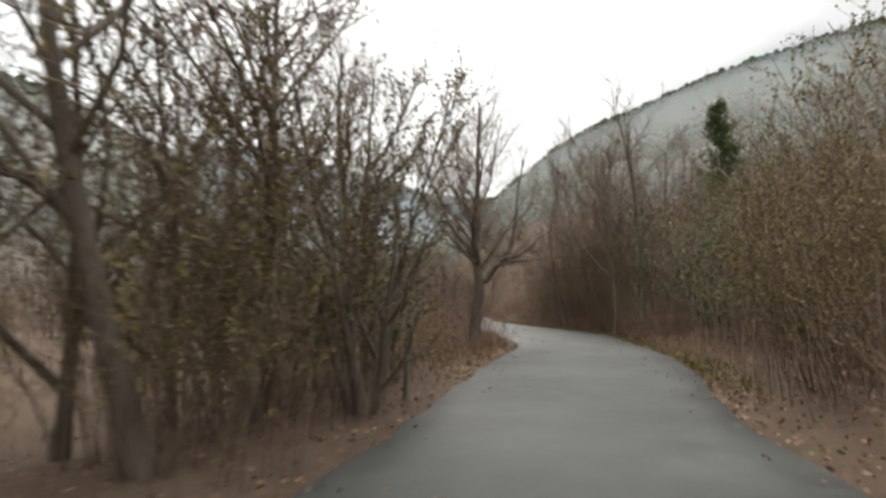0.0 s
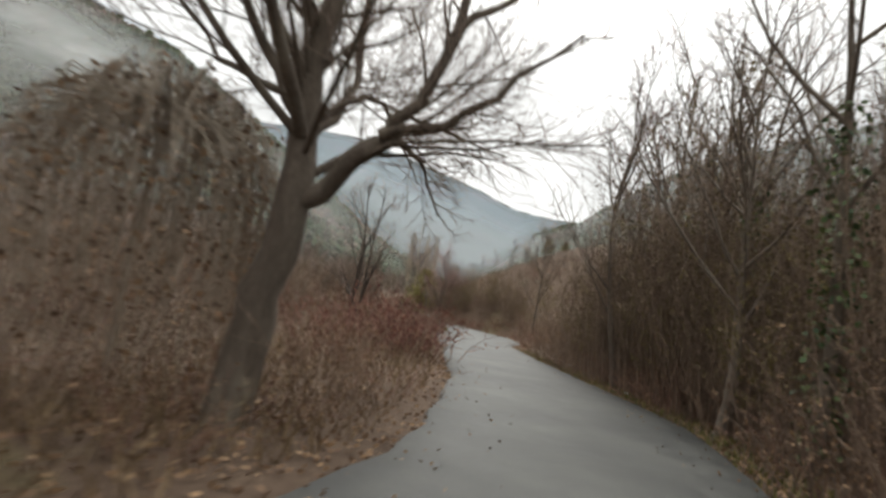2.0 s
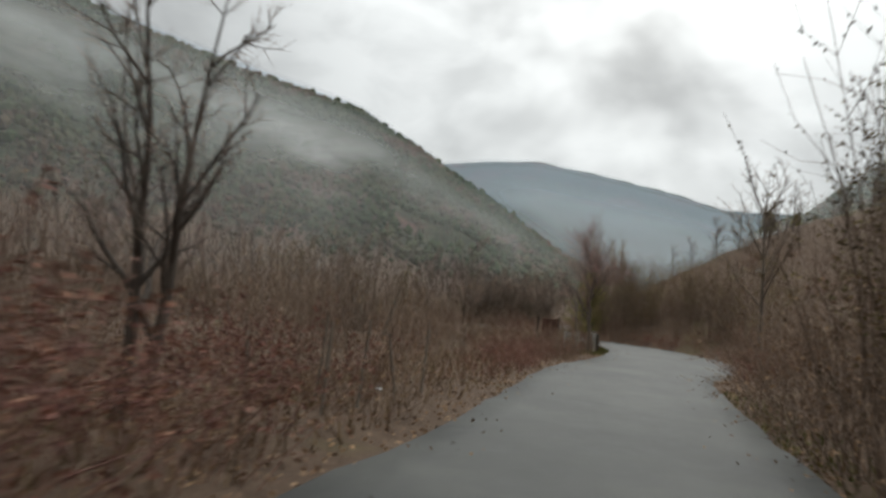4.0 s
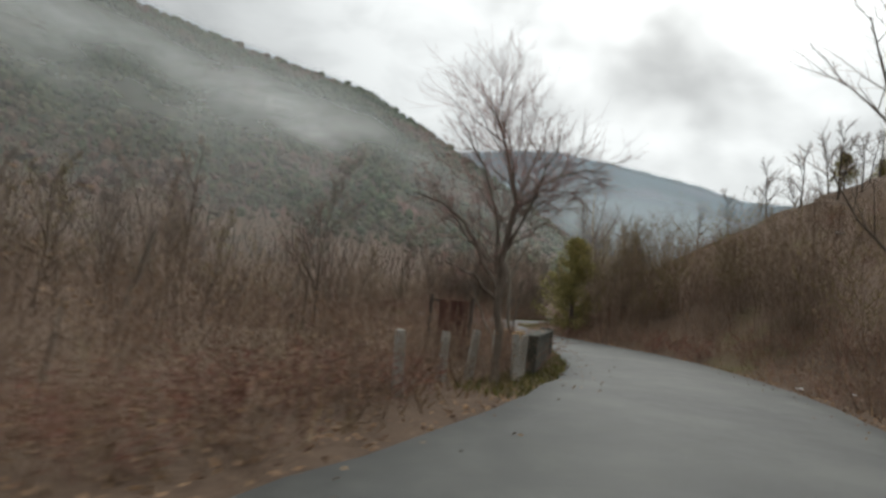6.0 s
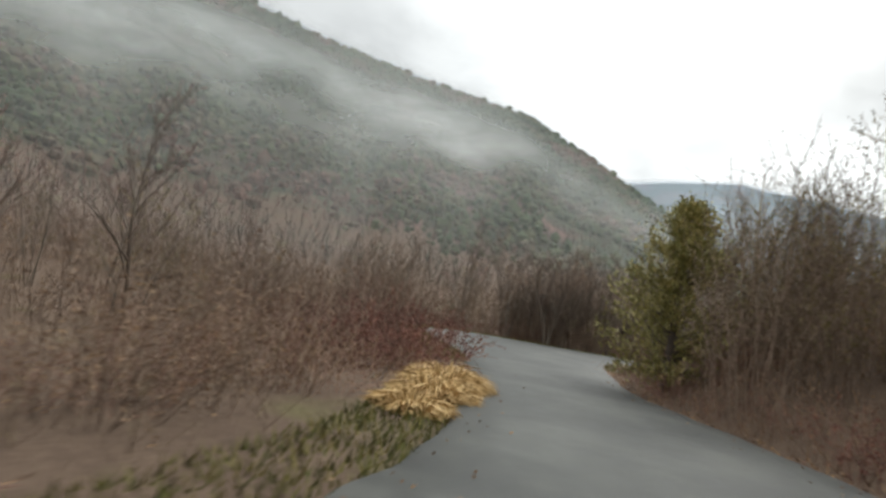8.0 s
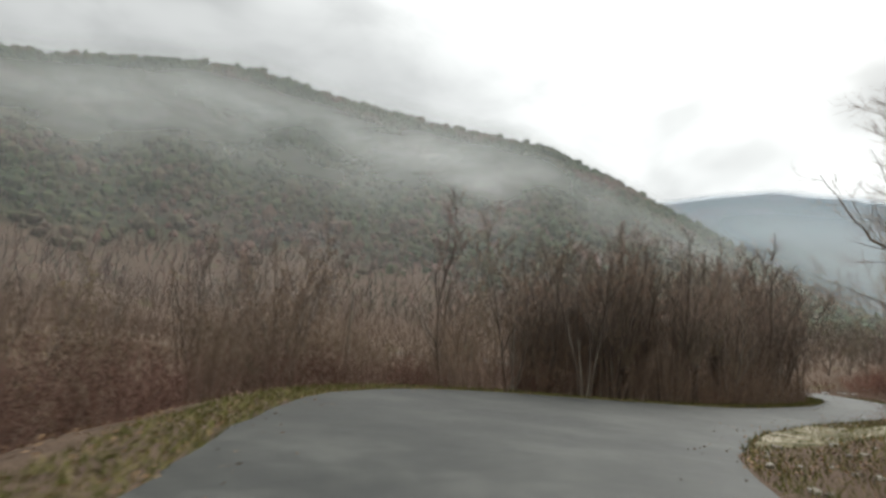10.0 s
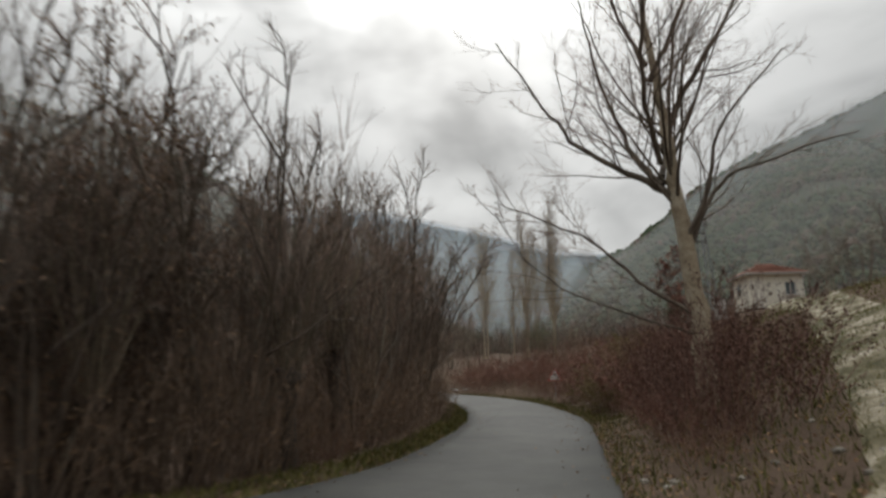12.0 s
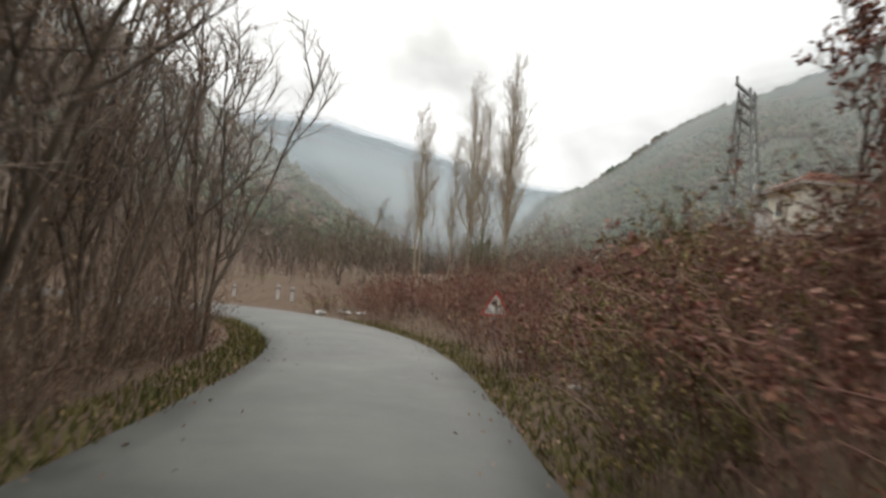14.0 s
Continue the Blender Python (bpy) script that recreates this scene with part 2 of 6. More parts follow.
def asphalt():
    m, nt, bsdf, ln = nodes_of("worn_asphalt")
    broad, mid, grit = noise_of(nt, 0.5, 5, 0.62), noise_of(nt, 2.6, 5, 0.65), noise_of(nt, 90, 2, 0.7)
    col = ramp_of(nt, [(0.40, (0.028, 0.029, 0.027)), (0.5, (0.042, 0.043, 0.039)), (0.60, (0.068, 0.069, 0.062))])
    ln(mix_of(nt, 0.45, broad.outputs["Fac"], mid.outputs["Fac"]), col.inputs["Fac"])
    gr = ramp_of(nt, [(0.3, (0.72, 0.72, 0.72)), (0.7, (1.18, 1.18, 1.17))])
    ln(grit.outputs["Fac"], gr.inputs["Fac"])
    ln(mix_of(nt, 1.0, col.outputs["Color"], gr.outputs["Color"], "MULTIPLY"), bsdf.inputs["Base Color"])
    rr = nt.nodes.new("ShaderNodeMapRange")
    rr.inputs["To Min"].default_value, rr.inputs["To Max"].default_value = 0.45, 0.8
    ln(mid.outputs["Fac"], rr.inputs["Value"])
    ln(rr.outputs["Result"], bsdf.inputs["Roughness"])
    bsdf.inputs["Specular IOR Level"].default_value = 0.35
    ln(bump_of(nt, grit.outputs["Fac"], 0.35, 0.006), bsdf.inputs["Normal"])
    return m


def ground_material():
    m, nt, bsdf, ln = nodes_of("leaf_litter_and_scrub")
    litter, fine, patch = noise_of(nt, 1.6, 6, 0.7), noise_of(nt, 14, 5, 0.75), noise_of(nt, 0.22, 4, 0.6)
    brown = ramp_of(nt, [(0.28, (0.055, 0.036, 0.026)), (0.5, (0.105, 0.072, 0.051)), (0.74, (0.170, 0.120, 0.082))])
    ln(mix_of(nt, 0.5, litter.outputs["Fac"], fine.outputs["Fac"]), brown.inputs["Fac"])
    moss = ramp_of(nt, [(0.3, (0.060, 0.062, 0.022)), (0.7, (0.125, 0.115, 0.045))])
    ln(fine.outputs["Fac"], moss.inputs["Fac"])
    pm = ramp_of(nt, [(0.60, (0, 0, 0)), (0.74, (1, 1, 1))])
    ln(patch.outputs["Fac"], pm.inputs["Fac"])
    near = mix_of(nt, pm.outputs["Color"], brown.outputs["Color"], moss.outputs["Color"])
    drift, crowns, fleck = noise_of(nt, 0.011, 5, 0.6, stretch=(1.0, 0.6, 1.6)), noise_of(nt, 0.11, 5, 0.7), noise_of(nt, 0.55, 3, 0.7)
    green = ramp_of(nt, [(0.36, (0.010, 0.015, 0.008)), (0.47, (0.028, 0.036, 0.018)), (0.55, (0.056, 0.060, 0.032)), (0.64, (0.092, 0.086, 0.054))])
    ln(mix_of(nt, 0.35, crowns.outputs["Fac"], fleck.outputs["Fac"]), green.inputs["Fac"])
    rust = ramp_of(nt, [(0.36, (0.040, 0.024, 0.019)), (0.5, (0.090, 0.050, 0.040)), (0.64, (0.160, 0.086, 0.070))])
    ln(mix_of(nt, 0.35, crowns.outputs["Fac"], fleck.outputs["Fac"]), rust.inputs["Fac"])
    rm = ramp_of(nt, [(0.53, (0, 0, 0)), (0.60, (1, 1, 1))])
    ln(drift.outputs["Fac"], rm.inputs["Fac"])
    forest = mix_of(nt, rm.outputs["Color"], green.outputs["Color"], rust.outputs["Color"])
    att = nt.nodes.new("ShaderNodeTexCoord")
    sep = nt.nodes.new("ShaderNodeSeparateXYZ")
    ln(att.outputs["Object"], sep.inputs["Vector"])
    up = nt.nodes.new("ShaderNodeMapRange")
    up.inputs["From Min"].default_value, up.inputs["From Max"].default_value = 17.0, 24.0
    ln(sep.outputs["Z"], up.inputs["Value"])
    ln(mix_of(nt, up.outputs["Result"], near, forest), bsdf.inputs["Base Color"])
    bsdf.inputs["Roughness"].default_value = 0.95
    bsdf.inputs["Specular IOR Level"].default_value = 0.15
    ln(bump_of(nt, fine.outputs["Fac"], 0.8, 0.06), bsdf.inputs["Normal"])
    return m


def mist_haze_material(name, density, wisp, scale, thin=0.72, gone=1.04, tint=(0.90, 0.925, 0.93)):
    """Tinted see-through sheet for mist and distance haze, lit from both sides; it thins towards the ridge, with mist
    wisps below it.
    """
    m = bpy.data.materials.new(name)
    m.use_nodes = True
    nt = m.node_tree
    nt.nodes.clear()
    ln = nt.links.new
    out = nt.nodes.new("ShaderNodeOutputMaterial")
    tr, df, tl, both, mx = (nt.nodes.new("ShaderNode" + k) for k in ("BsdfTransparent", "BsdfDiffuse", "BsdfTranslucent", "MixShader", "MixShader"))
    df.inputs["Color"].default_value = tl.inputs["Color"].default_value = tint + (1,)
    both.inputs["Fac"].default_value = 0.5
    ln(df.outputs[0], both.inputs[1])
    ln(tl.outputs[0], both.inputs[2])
    tc = nt.nodes.new("ShaderNodeTexCoord")
    sep = nt.nodes.new("ShaderNodeSeparateXYZ")
    ln(tc.outputs["UV"], sep.inputs["Vector"])

    def step(lo, hi, top):
        r = nt.nodes.new("ShaderNodeMapRange")
        r.interpolation_type = "SMOOTHSTEP"
        r.inputs["From Min"].default_value, r.inputs["From Max"].default_value, r.inputs["To Max"].default_value = lo, hi, top
        ln(sep.outputs["Y"], r.inputs["Value"])
        return r.outputs["Result"]

    def math_of(op, x, y):
        n = nt.nodes.new("ShaderNodeMath")
        n.operation, n.use_clamp = op, True
        ln(x, n.inputs[0])
        ln(y, n.inputs[1])
        return n.outputs[0]

    # even density imitates aerial haze; the noise adds the mist wisps
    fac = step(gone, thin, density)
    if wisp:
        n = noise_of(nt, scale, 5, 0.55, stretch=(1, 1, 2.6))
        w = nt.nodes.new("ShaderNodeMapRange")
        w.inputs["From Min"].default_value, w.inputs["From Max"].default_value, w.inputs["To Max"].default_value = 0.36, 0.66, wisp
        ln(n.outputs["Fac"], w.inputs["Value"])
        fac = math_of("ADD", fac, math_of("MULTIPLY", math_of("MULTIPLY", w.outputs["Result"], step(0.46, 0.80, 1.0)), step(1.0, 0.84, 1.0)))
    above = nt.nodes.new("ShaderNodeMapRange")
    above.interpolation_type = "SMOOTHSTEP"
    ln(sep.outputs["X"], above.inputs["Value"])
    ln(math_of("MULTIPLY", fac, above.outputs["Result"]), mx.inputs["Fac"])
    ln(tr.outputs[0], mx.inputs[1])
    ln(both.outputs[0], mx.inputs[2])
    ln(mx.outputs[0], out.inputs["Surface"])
    return m


M_ASPHALT, M_GROUND = asphalt(), ground_material()


# ---- mesh helpers ----
def mesh_of(name, verts, faces, material, smooth=False):
    me = bpy.data.meshes.new(name)
    me.from_pydata([tuple(v) for v in verts], [], faces)
    me.materials.append(material)
    if smooth:
        me.polygons.foreach_set("use_smooth", [True] * len(me.polygons))
    me.update()
    return me


def piece(name, me, parent=None, label="", at=None):
    ob = new(name, me)
    if parent is not None:
        ob.parent = parent
    if at is not None:
        ob.matrix_basis = at
    return tagged(ob, label)


def part(name, bm, material, parent, label=""):
    me = bpy.data.meshes.new(name)
    bm.to_mesh(me)
    bm.free()
    me.materials.append(material)
    return piece(name, me, parent, label)


def box_bm(sx, sy, sz, at=(0, 0, 0), bevel=0.0, rot=None):
    bm = bmesh.new()
    bmesh.ops.create_cube(bm, size=1)
    bmesh.ops.scale(bm, vec=(sx, sy, sz), verts=bm.verts)
    if bevel:
        bmesh.ops.bevel(bm, geom=list(bm.edges), offset=bevel, segments=2, affect="EDGES")
    if rot is not None:
        bmesh.ops.transform(bm, matrix=rot, verts=bm.verts)
    bmesh.ops.translate(bm, vec=at, verts=bm.verts)
    return bm


def rod_bm(p, q, r, sides=8, r2=None):
    p, q = Vector(p), Vector(q)
    bm = bmesh.new()
    bmesh.ops.create_cone(bm, cap_ends=True, segments=sides, radius1=r, radius2=r if r2 is None else r2, depth=(q - p).length)
    bmesh.ops.transform(bm, matrix=Matrix.Translation((p + q) / 2) @ (q - p).to_track_quat("Z", "Y").to_matrix().to_4x4(), verts=bm.verts)
    return bm


class Tubes:
    """Collects tapered tubes and leaf blades into one vertex and face list."""

    def __init__(self):
        self.v, self.f = [], []

    def tube(self, pts, radii, sides):
        base = len(self.v)
        n = len(pts)
        up = Vector((0.31, 0.22, 0.92))
        for i in range(n):
            d = (pts[min(i + 1, n - 1)] - pts[max(i - 1, 0)]).normalized()
            s = d.cross(up)
            if s.length < 0.1:
                s = d.cross(Vector((1, 0, 0)))
            s.normalize()
            t = d.cross(s)
            for k in range(sides):
                ang = 2 * math.pi * k / sides
                self.v.append(pts[i] + (s * math.cos(ang) + t * math.sin(ang)) * radii[i])
        for i in range(n - 1):
            for k in range(sides):
                k2 = (k + 1) % sides
                self.f.append((base + i * sides + k, base + i * sides + k2, base + (i + 1) * sides + k2, base + (i + 1) * sides + k))

    def blade(self, p, d, length, width, rng):
        s = d.cross(Vector((rng.uniform(-1, 1), rng.uniform(-1, 1), rng.uniform(-1, 1)))).normalized() * width * 0.5
        base = len(self.v)
        self.v += [p, p + d * length * 0.5 + s, p + d * length, p + d * length * 0.5 - s]
        self.f.append((base, base + 1, base + 2, base + 3))

    def mesh(self, name, material, smooth=True):
        return mesh_of(name, self.v, self.f, material, smooth)


def wander(rng, p, d, length, n, jitter, lift):
    pts, d = [p.copy()], d.normalized()
    for _ in range(n):
        d = (d + Vector((rng.gauss(0, jitter), rng.gauss(0, jitter), rng.gauss(0, jitter) + lift))).normalized()
        p = p + d * (length / n)
        pts.append(p.copy())
    return pts


def side_dir(rng, d, angle):
    s = d.cross(Vector((rng.gauss(0, 1), rng.gauss(0, 1), rng.gauss(0, 1))))
    if s.length < 1e-3:
        s = d.orthogonal()
    return (d * math.cos(angle) + s.normalized() * math.sin(angle)).normalized()


def along(pts, t):
    x = t * (len(pts) - 1)
    i = min(int(x), len(pts) - 2)
    return pts[i].lerp(pts[i + 1], x - i), (pts[i + 1] - pts[i]).normalized()

# ---- road and ground ----
LEFT = [(-12, -13.4), (-6.5, -6.4), (-1.5, 1.2), (2.6, 6.2), (5.8, 10.3), (7.8, 12.6), (9.5, 14.6), (10.7, 16.7), (12.2, 20), (13.4, 23.3), (14.6, 27), (15.9, 30.8), (17.0, 34.6), (18.2, 38.4),
        (20, 42.2), (21.95, 46.9), (23.3, 51.3), (23.75, 56.5), (23.2, 60.5), (22.4, 64.4), (20.8, 69), (18.7, 73), (17.2, 76.3), (16.4, 79.5), (16.8, 82.6), (18.8, 85.2), (21.3, 86.4),
        (24.0, 88), (25.8, 89.9), (27.5, 93), (29, 96.3), (30.3, 100.2), (31.4, 105), (31.6, 109), (31.0, 114), (28.8, 118.5), (24.5, 122.4), (17.5, 126), (7.5, 129), (-8, 132)]
RIGHT = [(-9.3, -16), (-3.5, -8.4), (1.6, -1.3), (5.5, 4.1), (7.3, 6.1), (9.4, 8.4), (11.6, 11.3), (13.4, 14.2), (15.2, 16.9), (16.4, 19.6), (17.3, 22.6), (18.3, 25.8), (19.5, 29.8), (20.9, 33.9), (22.5, 38.2),
         (24.2, 40.7), (26.6, 45.1), (28.0, 49.3), (28.7, 54.2), (28.6, 59), (27.4, 62.8), (25.9, 66.5), (25.4, 70), (25.1, 74), (24.9, 77.5), (25.5, 81), (26.6, 84), (28.1, 87.3), (30.0, 91), (31.7, 94.4), (32.9, 97.2),
         (34, 100.8), (35.1, 105), (35.7, 109.5), (35.7, 115), (34.8, 119.6), (32.2, 124.4), (27.2, 128.2), (18.5, 131.7), (7.5, 135), (-8, 138)]


def smooth_line(pts, steps=5):
    """A Catmull-Rom line through pts."""
    p = [Vector(q) for q in pts]
    p = [p[0] * 2 - p[1]] + p + [p[-1] * 2 - p[-2]]
    out = []
    for i in range(1, len(p) - 2):
        for k in range(steps):
            t = k / steps
            out.append(0.5 * (2 * p[i] + (p[i + 1] - p[i - 1]) * t + (2 * p[i - 1] - 5 * p[i] + 4 * p[i + 1] - p[i + 2]) * t * t + (3 * p[i] - p[i - 1] - 3 * p[i + 1] + p[i + 2]) * t ** 3))
    out.append(p[-2])
    return out


EDGE_L, EDGE_R = smooth_line(LEFT), smooth_line(RIGHT)


def even(line, n):
    """n points evenly along a line."""
    acc = [0.0]
    for i in range(1, len(line)):
        acc.append(acc[-1] + (line[i] - line[i - 1]).length)
    s = np.linspace(0, acc[-1], n)
    return [Vector((np.interp(v, acc, [p.x for p in line]), np.interp(v, acc, [p.y for p in line]))) for v in s]


def line_dist(px, py, line):
    """Distance to a line, the side (positive: right of it) and the y of the nearest place."""
    best = np.full(px.shape, 1e9)
    side, ny = np.zeros(px.shape), np.zeros(px.shape)
    for p, q in zip(line[:-1], line[1:]):
        dx, dy = q.x - p.x, q.y - p.y
        t = np.clip(((px - p.x) * dx + (py - p.y) * dy) / (dx * dx + dy * dy), 0, 1)
        cx, cy = px - (p.x + t * dx), py - (p.y + t * dy)
        d = np.hypot(cx, cy)
        m = d < best
        best = np.where(m, d, best)
        side = np.where(m, cx * dy - cy * dx, side)
        ny = np.where(m, p.y + t * dy, ny)
    return best, side, ny


COARSE_L, COARSE_R = smooth_line(LEFT, 2), smooth_line(RIGHT, 2)
CENTRE = (22.0, 55.0)
# Ridges as seen from the valley: degrees right of +y, degrees up
HILL_WEST = [(-180, 8), (-140, 12), (-110, 16), (-80, 18), (-60, 19.5), (-52, 21.3), (-45, 22.7), (-40, 23), (-33, 22), (-28, 21.4), (-22, 20.6), (-15, 19.6), (-11, 18.9), (-8, 17.4), (-5, 16.1), (-2, 14.4), (4, 11), (10, 7), (18, 3), (30, 0), (180, 0)]
HILL_FAR = [(-180, 0), (-40, 6), (-15, 11), (-2, 14.2), (3, 14.9), (8, 15.1), (14, 14.1), (21, 12.5), (25, 11.1), (28, 10.8), (36, 10.5), (50, 9), (80, 6), (180, 0)]
HILL_EAST = [(-180, 8), (20, 0), (25, 5), (28, 9.2), (32, 10.8), (35, 12.9), (38, 15.3), (42, 17.3), (46, 18.4), (51, 20.0), (57, 21.3), (64, 22), (80, 22), (100, 18), (140, 12), (180, 8)]


def near_height(px, py):
    dl, sl, yl = line_dist(px, py, COARSE_L)
    dr, sr, yr = line_dist(px, py, COARSE_R)
    inside = (sl > 0) & (sr < 0)
    right = ~inside & (dr < dl)
    slope = np.interp(yr, [-20, 20, 34, 41, 66, 72, 76, 86, 92, 100, 118, 130], [0.30, 0.30, 0.40, 0.72, 0.88, 0.85, 0.26, 0.26, 0.46, 0.58, 0.32, 0.12])
    cap = np.interp(yr, [-20, 30, 42, 66, 78, 90, 100, 112, 130], [4, 4, 19, 20, 9, 7.5, 8, 11, 3])
    h_r = cap * (1 - np.exp(-slope * np.maximum(dr - 0.8, 0) / cap))
    drop = np.interp(yl, [-20, 60, 68, 76, 90, 100, 130], [0.35, 0.5, 0.9, 1.6, 1.1, 0.5, 0.3])
    t = np.clip((dl - 0.9) / 4.0, 0, 1)
    h_l = -drop * t * t * (3 - 2 * t)
    lump = 0.10 * np.sin(px * 1.3 + 2 * np.sin(py * 0.7)) * np.sin(py * 1.1 + 1.5 * np.sin(px * 0.5))
    h = np.where(right, h_r, h_l) + lump * np.clip((np.minimum(dl, dr) - 0.7) / 2, 0, 1)
    h = h - 0.02
    h = np.where(inside, -0.02 - 0.12 * np.clip(np.minimum(dl, dr) / 0.4, 0, 1), h)
    return h, inside, np.minimum(dl, dr), right


def hill_height(px, py):
    x, y = px - CENTRE[0], py - CENTRE[1]
    r, az = np.hypot(x, y), np.degrees(np.arctan2(x, y))
    wob = 1 + 0.05 * np.sin(az * 0.9) + 0.03 * np.sin(az * 2.3 + 1)
    z = np.zeros(px.shape)
    for prof, dist, foot in ((HILL_WEST, 520, 110), (HILL_FAR, 1700, 700), (HILL_EAST, 850, 130)):
        e = np.interp(az, [p[0] for p in prof], [p[1] for p in prof])
        top = np.tan(np.radians(e)) * dist
        s = (r - foot) / (dist - foot)
        up = np.clip(s, 0, 1)
        fold = 0.02 * np.sin(az * 0.55 + s * 4) * np.sin(np.clip(s, 0, 1) * math.pi)
        z = np.maximum(z, top * np.where(s <= 1, up ** 1.12 + fold, np.maximum(1 - (s - 1) * 0.9, 0.15)) * np.where(s > 0, 1, 0))
    return z


def spread(lo, hi, core_lo, core_hi, step, widest=26.0, grow=1.12):
    """Grid lines: fine in the core, wider and wider outside."""
    core = list(np.arange(core_lo, core_hi + 1e-6, step))
    left, right = [], []
    for sign, start, end, acc in ((-1, core_lo, lo, left), (1, core_hi, hi, right)):
        v, s = start, step
        while sign * (end - v) > 0:
            s = min(s * grow, widest)
            v += sign * s
            acc.append(v)
    return np.array(left[::-1] + core + right)


def height_at(x, y):
    px, py = np.array([float(x)]), np.array([float(y)])
    return float(near_height(px, py)[0][0] + hill_height(px, py)[0])


def build_ground():
    gx = spread(-2000, 2000, -14, 60, 0.72)
    gy = spread(-1500, 2300, -16, 138, 0.72)
    px, py = np.meshgrid(gx, gy)
    shape = px.shape
    px, py = px.ravel(), py.ravel()
    z = np.zeros(px.shape)
    close = (px > -80) & (px < 130) & (py > -90) & (py < 210)
    z[close] = near_height(px[close], py[close])[0]
    edge = np.clip(np.maximum(np.maximum(-40 - px, px - 90) / 40, np.maximum(-50 - py, py - 170) / 40), 0, 1)
    z = z * (1 - edge) + hill_height(px, py)
    nx, ny = shape[1], shape[0]
    idx = np.arange(nx * ny).reshape(ny, nx)
    faces = np.stack([idx[:-1, :-1], idx[:-1, 1:], idx[1:, 1:], idx[1:, :-1]], -1).reshape(-1, 4)
    me = mesh_of("ground", np.stack([px, py, z], 1), faces.tolist(), M_GROUND, True)
    tagged(new("ground", me), "leaf-strewn valley floor rising into misty wooded hills", "ground", kind="structure")


build_ground()


def build_road():
    n = 260
    a, b = even(EDGE_L, n), even(EDGE_R, n)
    across = (0.0, 0.022, 0.15, 0.32, 0.5, 0.68, 0.85, 0.978, 1.0)
    cols = len(across)
    rng = random.Random(4)
    verts, faces = [], []
    for i in range(n):
        w0, w1 = rng.uniform(-0.06, 0.06), rng.uniform(-0.06, 0.06)
        for k in range(cols):
            t = across[k]
            p = a[i].lerp(b[i], t)
            d = (b[i] - a[i]).normalized()
            if k < 2:
                p = p + d * w0
            if k > cols - 3:
                p = p + d * w1
            crown = 0.035 * (1 - (2 * t - 1) ** 2) + (0.012 if 0 < k < cols - 1 else -0.07)
            verts.append((p.x, p.y, crown))
    for i in range(n - 1):
        for k in range(cols - 1):
            o = i * cols + k
            faces.append((o, o + 1, o + cols + 1, o + cols))
    tagged(new("road", mesh_of("road", verts, faces, M_ASPHALT, True)), "narrow winding single-lane road of worn grey asphalt", "road", kind="structure")


build_road()


def ridge_at(az, profiles):
    return max(np.interp(az, [p[0] for p in prof], [p[1] for p in prof]) for prof in profiles)


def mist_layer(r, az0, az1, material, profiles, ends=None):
    """A curved sheet of mist and stand-in haze that follows the skyline behind it; it thins out towards the bearing at
    which it ends.
    """
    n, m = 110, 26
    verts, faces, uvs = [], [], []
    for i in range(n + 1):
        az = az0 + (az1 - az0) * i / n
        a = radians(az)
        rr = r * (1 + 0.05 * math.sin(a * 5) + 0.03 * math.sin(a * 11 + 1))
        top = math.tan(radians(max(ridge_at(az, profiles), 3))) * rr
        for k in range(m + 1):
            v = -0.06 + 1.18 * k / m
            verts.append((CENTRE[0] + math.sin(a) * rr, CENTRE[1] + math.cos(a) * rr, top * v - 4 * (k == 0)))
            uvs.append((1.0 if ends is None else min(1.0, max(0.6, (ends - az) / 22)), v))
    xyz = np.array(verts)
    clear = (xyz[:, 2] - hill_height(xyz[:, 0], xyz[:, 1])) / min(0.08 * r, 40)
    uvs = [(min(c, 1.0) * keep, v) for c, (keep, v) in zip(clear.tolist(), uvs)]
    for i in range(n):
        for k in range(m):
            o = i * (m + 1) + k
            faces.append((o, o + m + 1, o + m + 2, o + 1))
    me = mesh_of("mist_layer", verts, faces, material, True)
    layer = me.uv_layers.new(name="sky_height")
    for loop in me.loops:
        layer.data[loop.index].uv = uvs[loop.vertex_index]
    tagged(new("mist_layer", me), "thin tinted sheet standing in for mist and distance haze before the wooded hills", "mist", kind="stuff")


NEAR_HILLS, ALL_HILLS = (HILL_WEST, HILL_EAST), (HILL_WEST, HILL_FAR, HILL_EAST)
# stacked pale sheets put distance haze over the hills; wisps only to the west
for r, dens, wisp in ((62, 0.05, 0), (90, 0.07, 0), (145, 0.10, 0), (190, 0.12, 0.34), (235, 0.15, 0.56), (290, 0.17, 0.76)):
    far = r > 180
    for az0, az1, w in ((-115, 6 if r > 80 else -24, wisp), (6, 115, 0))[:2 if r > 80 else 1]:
        mist_layer(r, az0, az1, mist_haze_material("mist", dens * (1.0 if az0 < 0 else 0.65), w, 0.017, 1.01 if far else 0.5, 1.10 if far else 0.95), NEAR_HILLS if far else ALL_HILLS, 4 if w else None)
mist_layer(470, 6, 115, mist_haze_material("mist", 0.36, 0, 0.01, 0.99, 1.05, (0.84, 0.90, 0.94)), NEAR_HILLS)
mist_layer(400, -20, 30, mist_haze_material("mist", 0.58, 0, 0.01, 0.72, 1.03, (0.74, 0.82, 0.88)), ALL_HILLS)
# blue of the far haze is put into the sheet colour
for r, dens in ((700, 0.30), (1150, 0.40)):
    mist_layer(r, -60, 100, mist_haze_material("haze_far_tinted", dens, 0, 0.01, 0.99, 1.03, (0.66, 0.79, 0.93)), ALL_HILLS)


